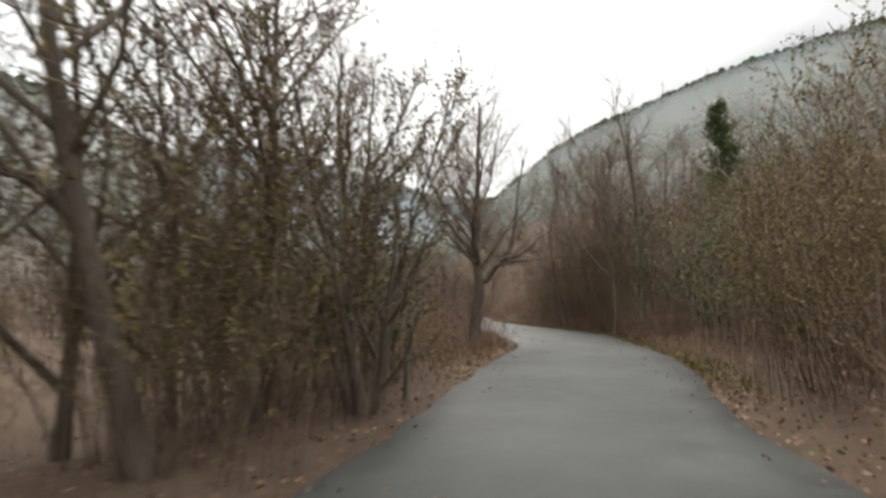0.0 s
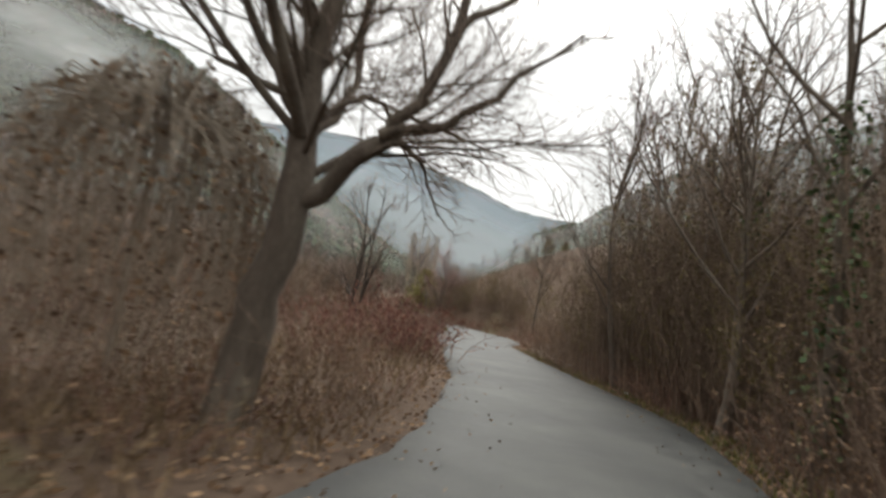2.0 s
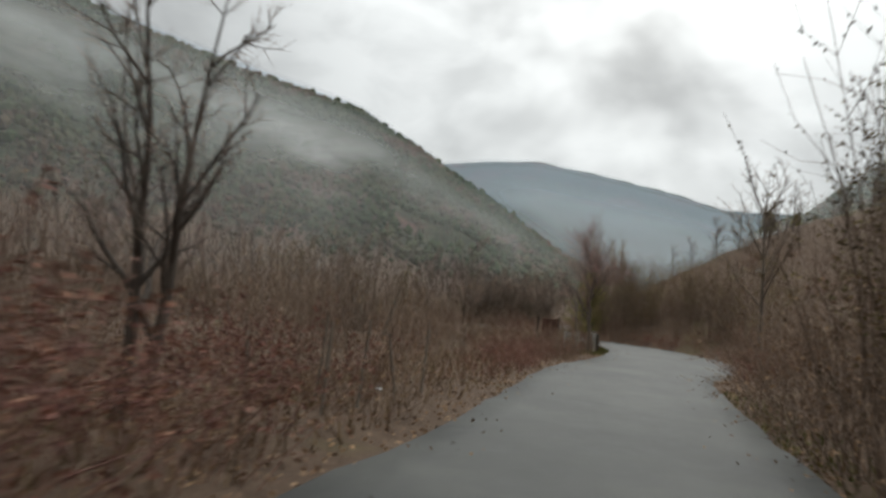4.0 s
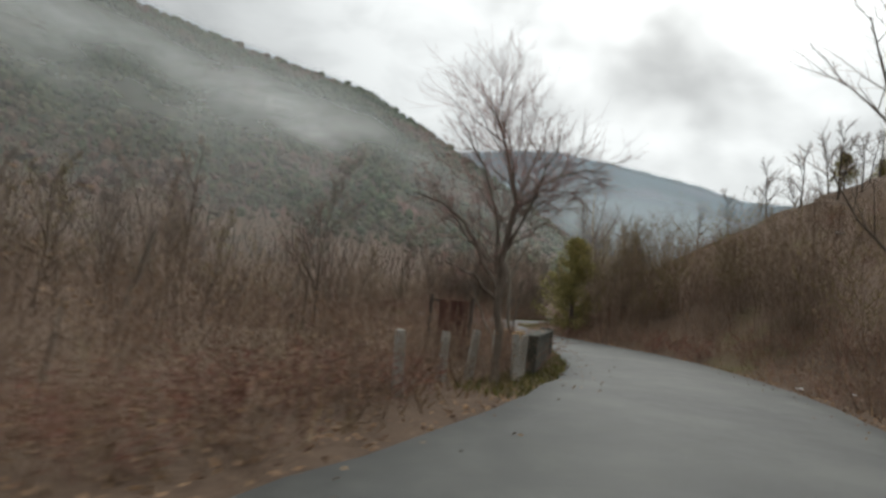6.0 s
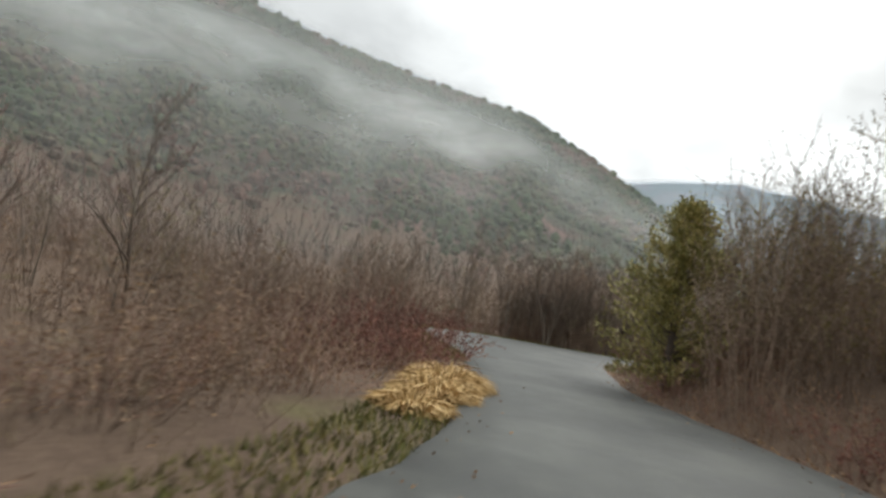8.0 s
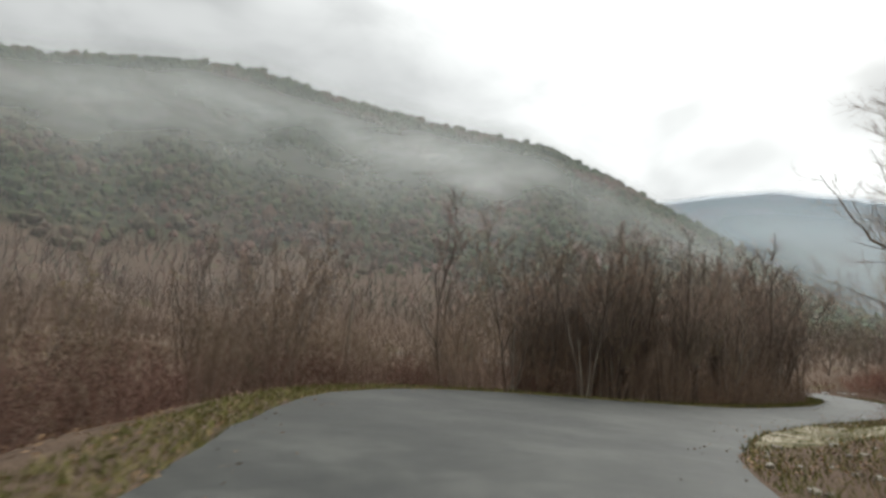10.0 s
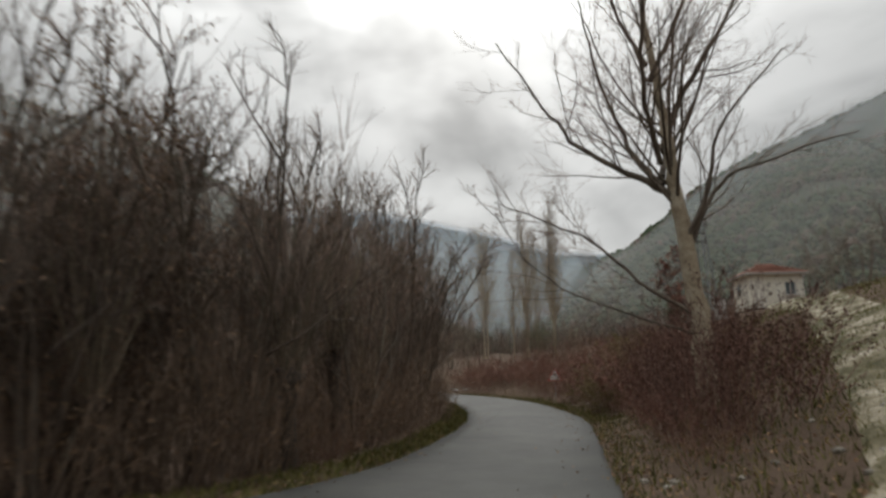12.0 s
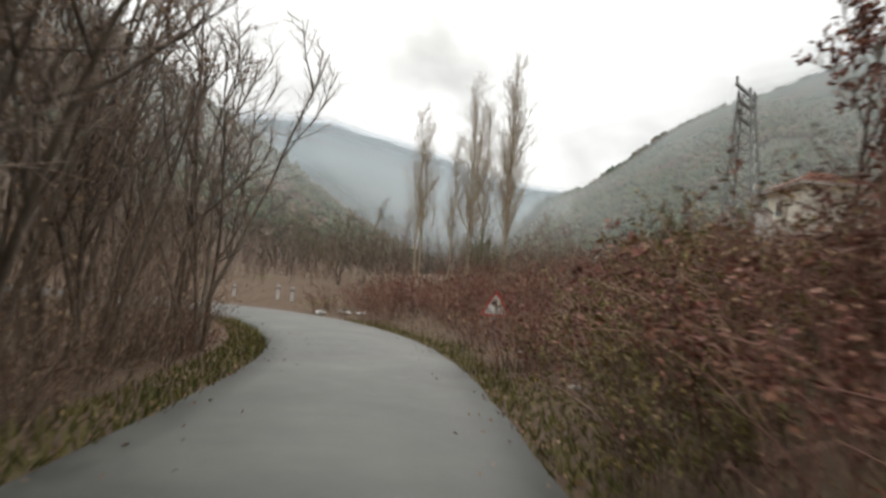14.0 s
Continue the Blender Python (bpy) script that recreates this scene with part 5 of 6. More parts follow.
# ---- last bend: thicket, plane tree, bramble bank ----
plane_tree = make_limbed("plane_tree", 71, "tall bare plane tree with pale mottled bark", [
    (0.22, [(-0.05, 0, -0.4), (-0.06, 0, 0.8), (-0.08, 0, 1.6), (-0.18, 0, 3.1), (-0.32, 0, 4.5), (-0.34, 0, 5.6), (-0.50, 0, 7.2), (-0.64, 0, 9.4), (-0.7, 0, 12.4)]),
    (0.10, [(-0.34, 0, 4.4), (-1.0, -0.2, 4.85), (-1.7, -0.3, 5.3), (-2.4, -0.4, 5.9), (-3.05, -0.5, 6.9), (-4.1, -0.6, 8.7)]),
    (0.10, [(-0.55, 0, 4.7), (-0.95, 0.3, 5.3), (-1.35, 0.5, 6.2), (-1.95, 0.7, 8.4), (-2.3, 0.8, 10.6)]),
    (0.11, [(-0.48, 0, 5.5), (0.05, 0.1, 6.8), (1.1, 0.2, 8.5), (1.9, 0.3, 10.4)]),
    (0.08, [(-0.30, 0, 3.2), (0.25, -0.2, 4.2), (0.70, -0.3, 5.7), (2.0, -0.5, 7.1)]),
    (0.07, [(-0.28, 0, 2.9), (0.45, 0.2, 4.5), (1.25, 0.3, 5.0), (3.3, 0.5, 5.5)]),
    (0.045, [(-0.10, 0, 1.8), (-1.2, -0.3, 2.6), (-2.1, -0.5, 3.5), (-3.2, -0.7, 4.1), (-4.1, -0.9, 4.5)]),
    (0.026, [(-0.05, 0, 1.4), (-2.0, -0.8, 2.1), (-3.1, -1.3, 2.8), (-3.9, -1.6, 4.1)]),
    (0.08, [(-0.55, 0, 4.9), (-0.4, 1.3, 6.2), (-0.2, 2.2, 8.4), (0.1, 2.7, 10.5)]),
    (0.08, [(-0.55, 0, 5.2), (-0.7, -1.3, 6.6), (-0.5, -2.1, 8.6), (-0.6, -2.6, 10.6)]),
    (0.06, [(-0.66, 0, 7.2), (0.2, -0.3, 8.8), (0.6, -0.5, 11.2)]),
    (0.06, [(-0.68, 0, 7.6), (-1.3, -0.3, 9.2), (-1.5, -0.5, 11.6)])], M_BARK_PALE, M_TWIG, bough=M_BARK, girth=0.85, stout=0.30, sub=7, twigs=5.5, reach=0.40, twig_r=0.006, up=0.12)
put(plane_tree, 32.8, 91.6, 1.0, turn=-39)
for x, y, s in ((30.4, 88.6, 0.70), (31.1, 89.8, 0.74), (31.6, 90.9, 0.74), (32.8, 92.4, 0.74), (33.9, 94.2, 0.72), (31.5, 88.9, 0.95), (33.0, 91.0, 1.0), (33.9, 92.2, 1.1), (34.9, 93.9, 1.1), (34.9, 96.0, 0.8), (36.2, 97.2, 0.75), (37.2, 98.2, 0.8)):
    put(P["mound"], x, y, s, group="dark brambles under the plane tree")
row(EDGE_R, 88.5, 97, 14, 1.0, 1.6, ["red", "dull", "red"], 0.45, 0.6, "red brambles on the bank")
row(EDGE_R, 96, 122, 66, 1.0, 3.6, ["red", "red", "dull"], 0.85, 1.35, "red brambles on the bank")
row(EDGE_R, 96, 103, 12, 3.2, 4.6, ["red", "dull", "red"], 0.9, 1.2, "red brambles on the bank")
row(EDGE_R, 103, 122, 26, 3.4, 6.5, ["red", "dull", "brown", "red"], 0.9, 1.3, "red brambles on the bank")
for x, y, s in ((33.9, 97.8, 0.95), (36.0, 98.7, 1.6), (34.5, 98.4, 1.25), (34.9, 99.2, 1.1), (38.2, 103.0, 1.5), (36.6, 100.4, 1.3), (37.6, 101.8, 1.4), (35.9, 103.0, 0.8), (39.0, 103.6, 1.3)):
    put(P["yellow"], x, y, s, group="yellow-green shrubs")
leafy_small = make_tree("brown_leaved_tree", 72, 4.4, 0.07, 13, 0.85, "small tree with layered branches full of brown leaves", low=0.34, limb_len=0.42, sub=7, twigs=5, leaves=M_LEAF_RED, leaf_n=3, leaf_size=0.11, lift=0.02)
put(leafy_small, 37.1, 98.8, 0.82, turn=50)
row(EDGE_L, 86.5, 108, 13, 1.0, 2.8, ["coppice", "coppice_b", "coppice"], 0.8, 1.05, "coppice along the last bend")
row(EDGE_L, 84, 110, 14, 3.0, 8.0, ["coppice", "coppice_b", "bare_b"], 0.85, 1.1, "coppice along the last bend")
row(EDGE_L, 86, 110, 18, 1.3, 6.0, ["tall", "brown"], 0.7, 1.0, "undergrowth in the coppice")
pollards = [make_pollard(k, h, n) for k, h, n in ((81, 1.35, 26), (82, 1.7, 30), (83, 1.15, 22))]
for k, (x, y, s) in enumerate(((24.6, 90.4, 1.0), (25.5, 92.6, 1.05), (26.3, 95.2, 1.0), (27.2, 97.6, 1.0), (28.2, 100.4, 1.05), (22.4, 89.4, 1.1), (24.3, 94.0, 1.1), (25.6, 98.6, 1.1))):
    put(pollards[k % 3], x, y, s, group="pollards along the last bend")
row(EDGE_L, 64, 86, 32, 1.8, 9.0, ["dull", "brown", "tall"], 0.5, 0.9, "scrub below the verge")
row(EDGE_L, 71, 87, 60, 1.4, 5.5, ["mound", "mound", "mound", "dense"], 0.38, 0.60, "dark brambles below the verge")
row(EDGE_L, 75, 85.5, 34, 4.0, 13.0, ["mound", "dense", "mound"], 0.7, 1.0, "dark brambles below the verge")
row(EDGE_L, 85.6, 90, 14, 1.6, 6.0, ["coppice", "coppice_b", "coppice_b"], 0.85, 1.1, "coppice along the last bend")
row(EDGE_L, 95, 108, 12, 1.3, 4.5, ["tall", "tall", "brown"], 0.9, 1.2, "undergrowth in the coppice")
row(EDGE_L, 95.5, 108, 9, 1.3, 4.0, ["coppice", "coppice_b", "coppice"], 1.1, 1.3, "coppice along the last bend")
row(EDGE_L, 90, 109, 30, 0.7, 1.8, ["brown", "dull", "brown"], 0.45, 0.75, "undergrowth in the coppice")
row(EDGE_L, 84.5, 97, 30, 0.9, 2.6, ["brown", "tall", "brown"], 0.7, 1.05, "undergrowth in the coppice")
row(EDGE_L, 80, 91, 26, 2.2, 8.0, ["coppice_b", "dense", "coppice_b"], 0.75, 1.05, "dark thicket inside the bend")
row(EDGE_L, 54, 82, 16, 5.0, 18.0, ["leafy", "bare_b", "bare"], 0.5, 0.8, "small trees in the valley scrub")
row(EDGE_L, 55.5, 63, 18, 0.9, 5.0, ["dull", "brown", "dull"], 0.5, 0.8, "low roadside scrub")
row(EDGE_L, 112, 128, 14, 3.0, 10.0, ["brown", "tall", "red"], 0.8, 1.1, "scrub beyond the bend")
for k, (x, y, s) in enumerate(((45.3, 124.6, 1.0), (45.9, 125.6, 0.85), (44.7, 126.4, 0.8), (46.7, 127.2, 0.7), (45.3, 130.0, 1.0), (46.0, 131.4, 0.9), (44.7, 131.6, 0.75), (44.9, 140.2, 1.05), (45.7, 141.6, 1.0))):
    put(P["poplar"], x, y, s, group="row of poplars")
row(EDGE_R, 116, 134, 12, 8.0, 20.0, ["dense", "green", "leafy"], 0.7, 1.1, "dark bushes below the poplars")
row(EDGE_L, 114, 130, 12, 4.0, 16.0, ["dense", "green", "leafy"], 0.7, 1.1, "dark bushes beyond the bend")
row(EDGE_R, 112, 134, 20, 6.0, 22.0, ["red", "dull", "brown"], 0.9, 1.3, "scrub below the poplars")
for k in range(14):
    a = placed.uniform(-50, 55)
    r = placed.uniform(70, 112)
    put(P[("coppice", "bare_b", "coppice_b", "bare")[k % 4]], CENTRE[0] + r * math.sin(radians(a)), CENTRE[1] + r * math.cos(radians(a)), placed.uniform(0.7, 1.1), group="thin trees in the valley")

put(P["dense"], 58.0, 111.4, 1.0)
put(P["dense"], 59.4, 110.0, 1.1)
for src in list(P.values()) + [hero, twin, vine, cypress, pine, verge_tree, wall_tree, plane_tree, leafy_small, bend_tree, twin_stemmed] + pollards:
    remove_thing(src)


# ---- built things ----
def at_ground(x, y, turn=0.0, sink=0.0):
    return pose(x, y, height_at(x, y) - sink, 0, 0, turn)


def root_at(name, label, category, m, group=""):
    ob = tagged(new(name), label, category, group)
    ob.matrix_basis = m
    return ob


def fence_post(x, y, top=0.75, w=0.13, tilt=(0, 0), group="fence posts by the road", label="weathered concrete fence post, stained and chipped", material=M_CONCRETE):
    h = top - height_at(x, y)
    post = root_at("fence_post", label, "fence post", at_ground(x, y, 15) @ pose(0, 0, 0, *tilt, 0), group)
    bm = box_bm(w, w, h + 0.3, (0, 0, h / 2 - 0.15), 0.012)
    for v in bm.verts:
        k = 1 - 0.18 * max(v.co.z, 0) / h
        v.co.x, v.co.y = v.co.x * k, v.co.y * k
    part("shaft", bm, material, post)
    part("cap", box_bm(w * 0.86, w * 0.86, 0.05, (0, 0, h + 0.02), 0.015), material, post)
    return post


for x, y, top, tl in ((20.15, 45.4, 0.76, (2, -3)), (20.65, 47.3, 0.69, (-2, 2)), (21.1, 47.9, 0.74, (1, 5)), (21.9, 48.1, 0.72, (-3, -2)), (22.05, 48.75, 0.69, (2, 2)), (21.7, 50.6, 0.65, (2, -2))):
    fence_post(x, y, top, 0.14, tl)
for x, y, top, tl in ((2.5, 6.95, 0.95, (3, 4)), (3.1, 7.5, 0.85, (-3, 5))):
    fence_post(x, y, top, 0.09, tl, "posts by the first bend", "grey weathered wooden post under the leafy tree", M_WOOD_POST)


def stake(x, y, h, tilt):
    st = root_at("wooden_stake", "thin pale weathered stake stuck in the bank", "stake", at_ground(x, y) @ pose(0, 0, 0, *tilt, 0), "stakes among the brambles")
    rng = random.Random(int(x * 100))
    t = Tubes()
    pts = wander(rng, Vector((0, 0, -0.2)), Vector((0, 0, 1)), h + 0.2, 4, 0.02, 0)
    t.tube(pts, [0.022, 0.021, 0.019, 0.018, 0.012], 6)
    piece("shaft", t.mesh("shaft", M_WOOD_POST), st)


for x, y, h, tl in ((14.2, 29.3, 1.0, (3, 2)), (14.5, 30.0, 1.05, (-4, 3)), (14.9, 30.8, 0.9, (2, -6)), (13.9, 30.4, 1.1, (5, 5)), (15.2, 31.8, 0.95, (-3, 2)), (13.6, 28.6, 0.9, (6, -3)),
                    (11.2, 35.5, 1.5, (8, -12)), (12.8, 40.2, 1.4, (-6, -14)), (14.9, 43.0, 1.2, (5, 10)), (16.2, 44.4, 1.3, (-3, 6))):
    stake(x, y, h, tl)


M_COPING = two_scale("grey_mossy_coping", [(0.3, (0.040, 0.041, 0.033)), (0.55, (0.085, 0.082, 0.068)), (0.78, (0.17, 0.16, 0.135))], 4, 40, bump=0.5, dist=0.01)


def parapet():
    a, b = Vector((22.25, 49.15)), Vector((23.14, 53.15))
    ln = (b - a).length
    yaw = math.degrees(math.atan2(b.y - a.y, b.x - a.x))
    mid = (a + b) / 2
    wall = root_at("parapet_wall", "low mossy concrete parapet of a culvert beside the road", "wall", pose(mid.x, mid.y, 0, 0, 0, yaw))
    rng = random.Random(9)
    bm = bmesh.new()
    bmesh.ops.create_grid(bm, x_segments=24, y_segments=1, size=0.5)
    geo = bmesh.ops.extrude_face_region(bm, geom=list(bm.faces))
    top = [v for v in geo["geom"] if isinstance(v, bmesh.types.BMVert)]
    bmesh.ops.translate(bm, vec=(0, 0, 1), verts=top)
    bmesh.ops.scale(bm, vec=(ln, 0.24, 1.01), verts=bm.verts)
    bmesh.ops.translate(bm, vec=(0, 0, -0.35), verts=bm.verts)
    for v in bm.verts:
        v.co.y += rng.uniform(-0.012, 0.012)
    bmesh.ops.recalc_face_normals(bm, faces=bm.faces)
    part("wall_body", bm, M_CONCRETE_DARK, wall)
    n = 6
    for k in range(n):
        seg = ln / n
        part("coping", box_bm(seg - 0.015, 0.29, 0.07, (-ln / 2 + seg * (k + 0.5), 0, 0.692 + 0.006 * (k % 2)), 0.015), M_COPING, wall, "worn grey coping slab")
    part("end_pier", box_bm(0.3, 0.32, 1.07, (ln / 2 - 0.13, 0, 0.235), 0.02), M_CONCRETE_DARK, wall)


parapet()


def rusty_gate():
    g = root_at("rusty_gate", "rusty sheet-metal gate between two bare rails", "gate", at_ground(20.35, 52.2, -14))
    for k in range(5):
        bm = box_bm(0.145, 0.018 + 0.012 * (k % 2), 1.45, (0.08 + k * 0.15, 0.01 * (k % 2), 0.78), 0.006)
        part("sheet", bm, M_RUST, g)
    for z in (0.62, 1.47):
        part("rail", box_bm(1.05, 0.05, 0.06, (0.28, 0.03, z), 0.006), M_BARK_DARK, g)
    for x in (-0.22, 0.80):
        part("gate_post", box_bm(0.09, 0.09, 1.85, (x, 0.06, 0.68), 0.01), M_BARK_DARK, g)


rusty_gate()


def warning_sign(x, y):
    face_to = math.degrees(math.atan2(30.5 - x, y - 92))
    s = root_at("warning_sign", "triangular red-bordered bend warning sign on a steel post", "road sign", at_ground(x, y, face_to))
    base = -0.35
    top = 1.38 - height_at(x, y)
    part("post", rod_bm((0, 0.03, base), (0, 0.03, top), 0.028, 10), M_STEEL, s)

    def tri(side, y0, thick, zc):
        bm = bmesh.new()
        h = side * 0.866
        pts = []
        for k, (cx, cz) in enumerate(((-side / 2, -h / 3), (side / 2, -h / 3), (0, 2 * h / 3))):
            r = side * 0.07
            ox, oz = cx * (1 - 2 * r / side * 1.0), cz * (1 - 2 * r / side * 1.0)
            for j in range(4):
                ang = radians((150, 270, 30)[k] + j * 40)
                pts.append((ox + r * math.cos(ang), oz + r * math.sin(ang)))
        vs = [bm.verts.new((px, y0, zc + pz)) for px, pz in pts]
        f = bm.faces.new(vs)
        geo = bmesh.ops.extrude_face_region(bm, geom=[f])
        bmesh.ops.translate(bm, vec=(0, thick, 0), verts=[v for v in geo["geom"] if isinstance(v, bmesh.types.BMVert)])
        bmesh.ops.recalc_face_normals(bm, faces=bm.faces)
        return bm

    zc = top - 0.28
    plate = part("plate", tri(0.66, -0.004, 0.02, zc), M_RED, s, "faded red triangular border")
    part("panel", tri(0.49, -0.010, 0.008, zc), M_WHITE, plate, "white inner panel")
    bm = bmesh.new()
    for p, q, w in (((0.03, -0.10), (0.035, 0.0), 0.032), ((0.035, -0.01), (0.0, 0.065), 0.032), ((0.012, 0.055), (-0.07, 0.085), 0.034), ((-0.055, 0.03), (-0.10, 0.09), 0.03), ((-0.10, 0.085), (-0.045, 0.13), 0.03)):
        d = (Vector(q) - Vector(p)).normalized()
        n = Vector((-d.y, d.x)) * w / 2
        quad = [Vector(p) + n, Vector(p) - n, Vector(q) - n, Vector(q) + n]
        vs = [bm.verts.new((v.x, -0.0135, zc + v.y)) for v in quad]
        f = bm.faces.new(vs)
        geo = bmesh.ops.extrude_face_region(bm, geom=[f])
        bmesh.ops.translate(bm, vec=(0, 0.003, 0), verts=[v for v in geo["geom"] if isinstance(v, bmesh.types.BMVert)])
    part("arrow", bm, M_BLACK, plate, "black left-bend arrow")


warning_sign(36.6, 106.6)


def hut():
    m = at_ground(55.6, 113.4, -20, 0.15)
    h = root_at("small_house", "small cream-plastered house with a red tiled hip roof", "house", m)
    w, d, t, z = 3.3, 2.8, 0.18, 2.15
    part("wall", box_bm(w, t, z, (0, d / 2 - t / 2, z / 2)), M_PLASTER, h)
    part("wall", box_bm(t, d - 2 * t, z, (-w / 2 + t / 2, 0, z / 2)), M_PLASTER, h)
    part("wall", box_bm(t, d - 2 * t, z, (w / 2 - t / 2, 0, z / 2)), M_PLASTER, h)
    x0, x1, s0, s1 = 0.5, 1.2, 0.85, 1.65
    bm = bmesh.new()
    for sx, sz, cx, cz in ((w / 2 + x0, z, (-w / 2 + x0) / 2, z / 2), (w / 2 - x1, z, (w / 2 + x1) / 2, z / 2), (x1 - x0, s0, (x0 + x1) / 2, s0 / 2), (x1 - x0, z - s1, (x0 + x1) / 2, (z + s1) / 2)):
        cube = bmesh.ops.create_cube(bm, size=1)["verts"]
        bmesh.ops.scale(bm, vec=(sx, t, sz), verts=cube)
        bmesh.ops.translate(bm, vec=(cx, -d / 2 + t / 2, cz), verts=cube)
    part("wall", bm, M_PLASTER, h)
    win = part("window", box_bm(x1 - x0, 0.03, s1 - s0, ((x0 + x1) / 2, -d / 2 + 0.12, (s0 + s1) / 2)), M_GLASS, h, "bluish window glass")
    for px in (x0 + 0.03, (x0 + x1) / 2, x1 - 0.03):
        part("frame", box_bm(0.06, 0.06, s1 - s0, (px, -d / 2 + 0.08, (s0 + s1) / 2)), M_WHITE, win)
    part("sill", box_bm(x1 - x0 + 0.16, 0.2, 0.06, ((x0 + x1) / 2, -d / 2 - 0.03, s0 - 0.03)), M_WHITE, win)
    side = part("window", box_bm(0.03, 0.45, 0.7, (-w / 2 - 0.003, 0.4, 1.35)), M_GLASS, h)
    part("frame", box_bm(0.05, 0.05, 0.7, (-w / 2 - 0.02, 0.4, 1.35)), M_WHITE, side)
    part("eave", box_bm(w + 0.6, d + 0.6, 0.12, (0, 0, z + 0.06), 0.01), M_WHITE, h, "white-painted eaves board")
    bm = bmesh.new()
    ex, ey, rz = w / 2 + 0.34, d / 2 + 0.34, 0.85
    v = [bm.verts.new(p) for p in ((-ex, -ey, z + 0.13), (ex, -ey, z + 0.13), (ex, ey, z + 0.13), (-ex, ey, z + 0.13), (-0.55, 0, z + rz), (0.55, 0, z + rz))]
    for f in ((0, 1, 5, 4), (1, 2, 5), (2, 3, 4, 5), (3, 0, 4), (3, 2, 1, 0)):
        bm.faces.new([v[i] for i in f])
    roof = part("roof", bm, M_TILE, h, "faded red clay-tiled hip roof")
    for k in range(1, 7):
        u = k / 7
        part("tile_course", rod_bm((-ex + (ex - 0.55) * u, -ey * (1 - u), z + 0.15 + (rz - 0.13) * u), (ex - (ex - 0.55) * u, -ey * (1 - u), z + 0.15 + (rz - 0.13) * u), 0.035, 6), M_TILE, roof)
    part("ridge_cap", rod_bm((-0.6, 0, z + rz + 0.01), (0.6, 0, z + rz + 0.01), 0.08, 8), M_TILE, roof)


hut()
box = root_at("utility_box", "small white-painted utility box on the slope", "utility box", at_ground(50.2, 111.6, 30))
part("body", box_bm(0.7, 0.5, 1.3, (0, 0, 0.6), 0.02), M_WHITE, box)
part("lid", box_bm(0.8, 0.6, 0.08, (0, 0, 1.28), 0.015), M_CONCRETE, box)


def gravel_track():
    line = smooth_line([(30.4, 84.2), (33.0, 87.0), (36.0, 90.4), (40.6, 95.4), (46.0, 101.6), (51.2, 107.6), (54.0, 110.6)], 8)
    cols = 13
    rows = []
    for i, p in enumerate(line):
        t = (line[min(i + 1, len(line) - 1)] - line[max(i - 1, 0)]).normalized()
        n = Vector((t.y, -t.x))
        w = 1.8 - 0.8 * min(i / 18, 1)
        rows.append([p + n * w * (2 * k / (cols - 1) - 1) for k in range(cols)])
    mouth = [edge_spot(EDGE_R, u_of(EDGE_R, 86.0 - 7.4 * k / (cols - 1)), 0.12) for k in range(cols)]
    rows = [[a.lerp(b, s / 7) for a, b in zip(mouth, rows[0])] for s in range(7)] + rows
    rng = random.Random(83)
    verts, faces = [], []
    for row_pts in rows:
        for k, q in enumerate(row_pts):
            verts.append((q.x, q.y, height_at(q.x, q.y) + (0.05 + rng.uniform(-0.015, 0.02) if 0 < k < cols - 1 else -0.08)))
    for i in range(len(rows) - 1):
        for k in range(cols - 1):
            o = i * cols + k
            faces.append((o, o + 1, o + cols + 1, o + cols))
    mat = two_scale("pale_gravel", [(0.36, (0.085, 0.080, 0.035)), (0.47, (0.17, 0.145, 0.085)), (0.56, (0.31, 0.27, 0.19)), (0.68, (0.48, 0.43, 0.34))], 1.5, 22, bump=0.8, dist=0.03, fine_amount=0.6)
    tagged(new("track", mesh_of("track", verts, faces, mat, True)), "pale stony track climbing to the small house", "track", kind="structure")


gravel_track()


def power_pylon():
    p = root_at("power_pylon", "small steel lattice power pylon on the slope", "pylon", at_ground(49.7, 112.2, 25))
    top = 10.6 - height_at(49.7, 112.2)

    def leg_at(sx, sy, z):
        k = 0.62 - 0.40 * z / top
        return Vector((sx * k, sy * k, z))

    for sx in (-1, 1):
        for sy in (-1, 1):
            part("leg", rod_bm(leg_at(sx, sy, -0.3), leg_at(sx, sy, top), 0.045, 5), M_STEEL, p)
    n = 9
    for k in range(n):
        za, zb = top * k / n, top * (k + 1) / n
        for ca, cb in (((-1, -1), (1, -1)), ((1, -1), (1, 1)), ((1, 1), (-1, 1)), ((-1, 1), (-1, -1))):
            part("brace", rod_bm(leg_at(*ca, za), leg_at(*cb, zb), 0.022, 4), M_STEEL, p)
    for z, w in ((top * 0.80, 0.8), (top * 0.90, 0.9), (top * 0.985, 1.15)):
        arm = part("cross_arm", box_bm(2 * w, 0.10, 0.10, (0, 0, z)), M_STEEL, p)
        for x in (-w + 0.06, w - 0.06):
            part("insulator", rod_bm((x, 0, z + 0.05), (x, 0, z + 0.32), 0.05, 8), M_BARK_DARK, arm)


power_pylon()


def marker_post(x, y, h):
    mp = root_at("marker_post", "short white roadside marker post at the bend", "marker post", at_ground(x, y), "marker posts at the far bend")
    part("shaft", box_bm(0.16, 0.12, h + 0.2, (0, 0, h / 2 - 0.1), 0.02), M_WHITE, mp)
    part("band", box_bm(0.17, 0.13, 0.10, (0, 0, h * 0.75), 0.01), M_BLACK, mp)


for x, y, h in ((33.4, 127.2, 0.75), (34.1, 126.6, 0.75), (31.2, 129.0, 0.6)):
    marker_post(x, y, h)


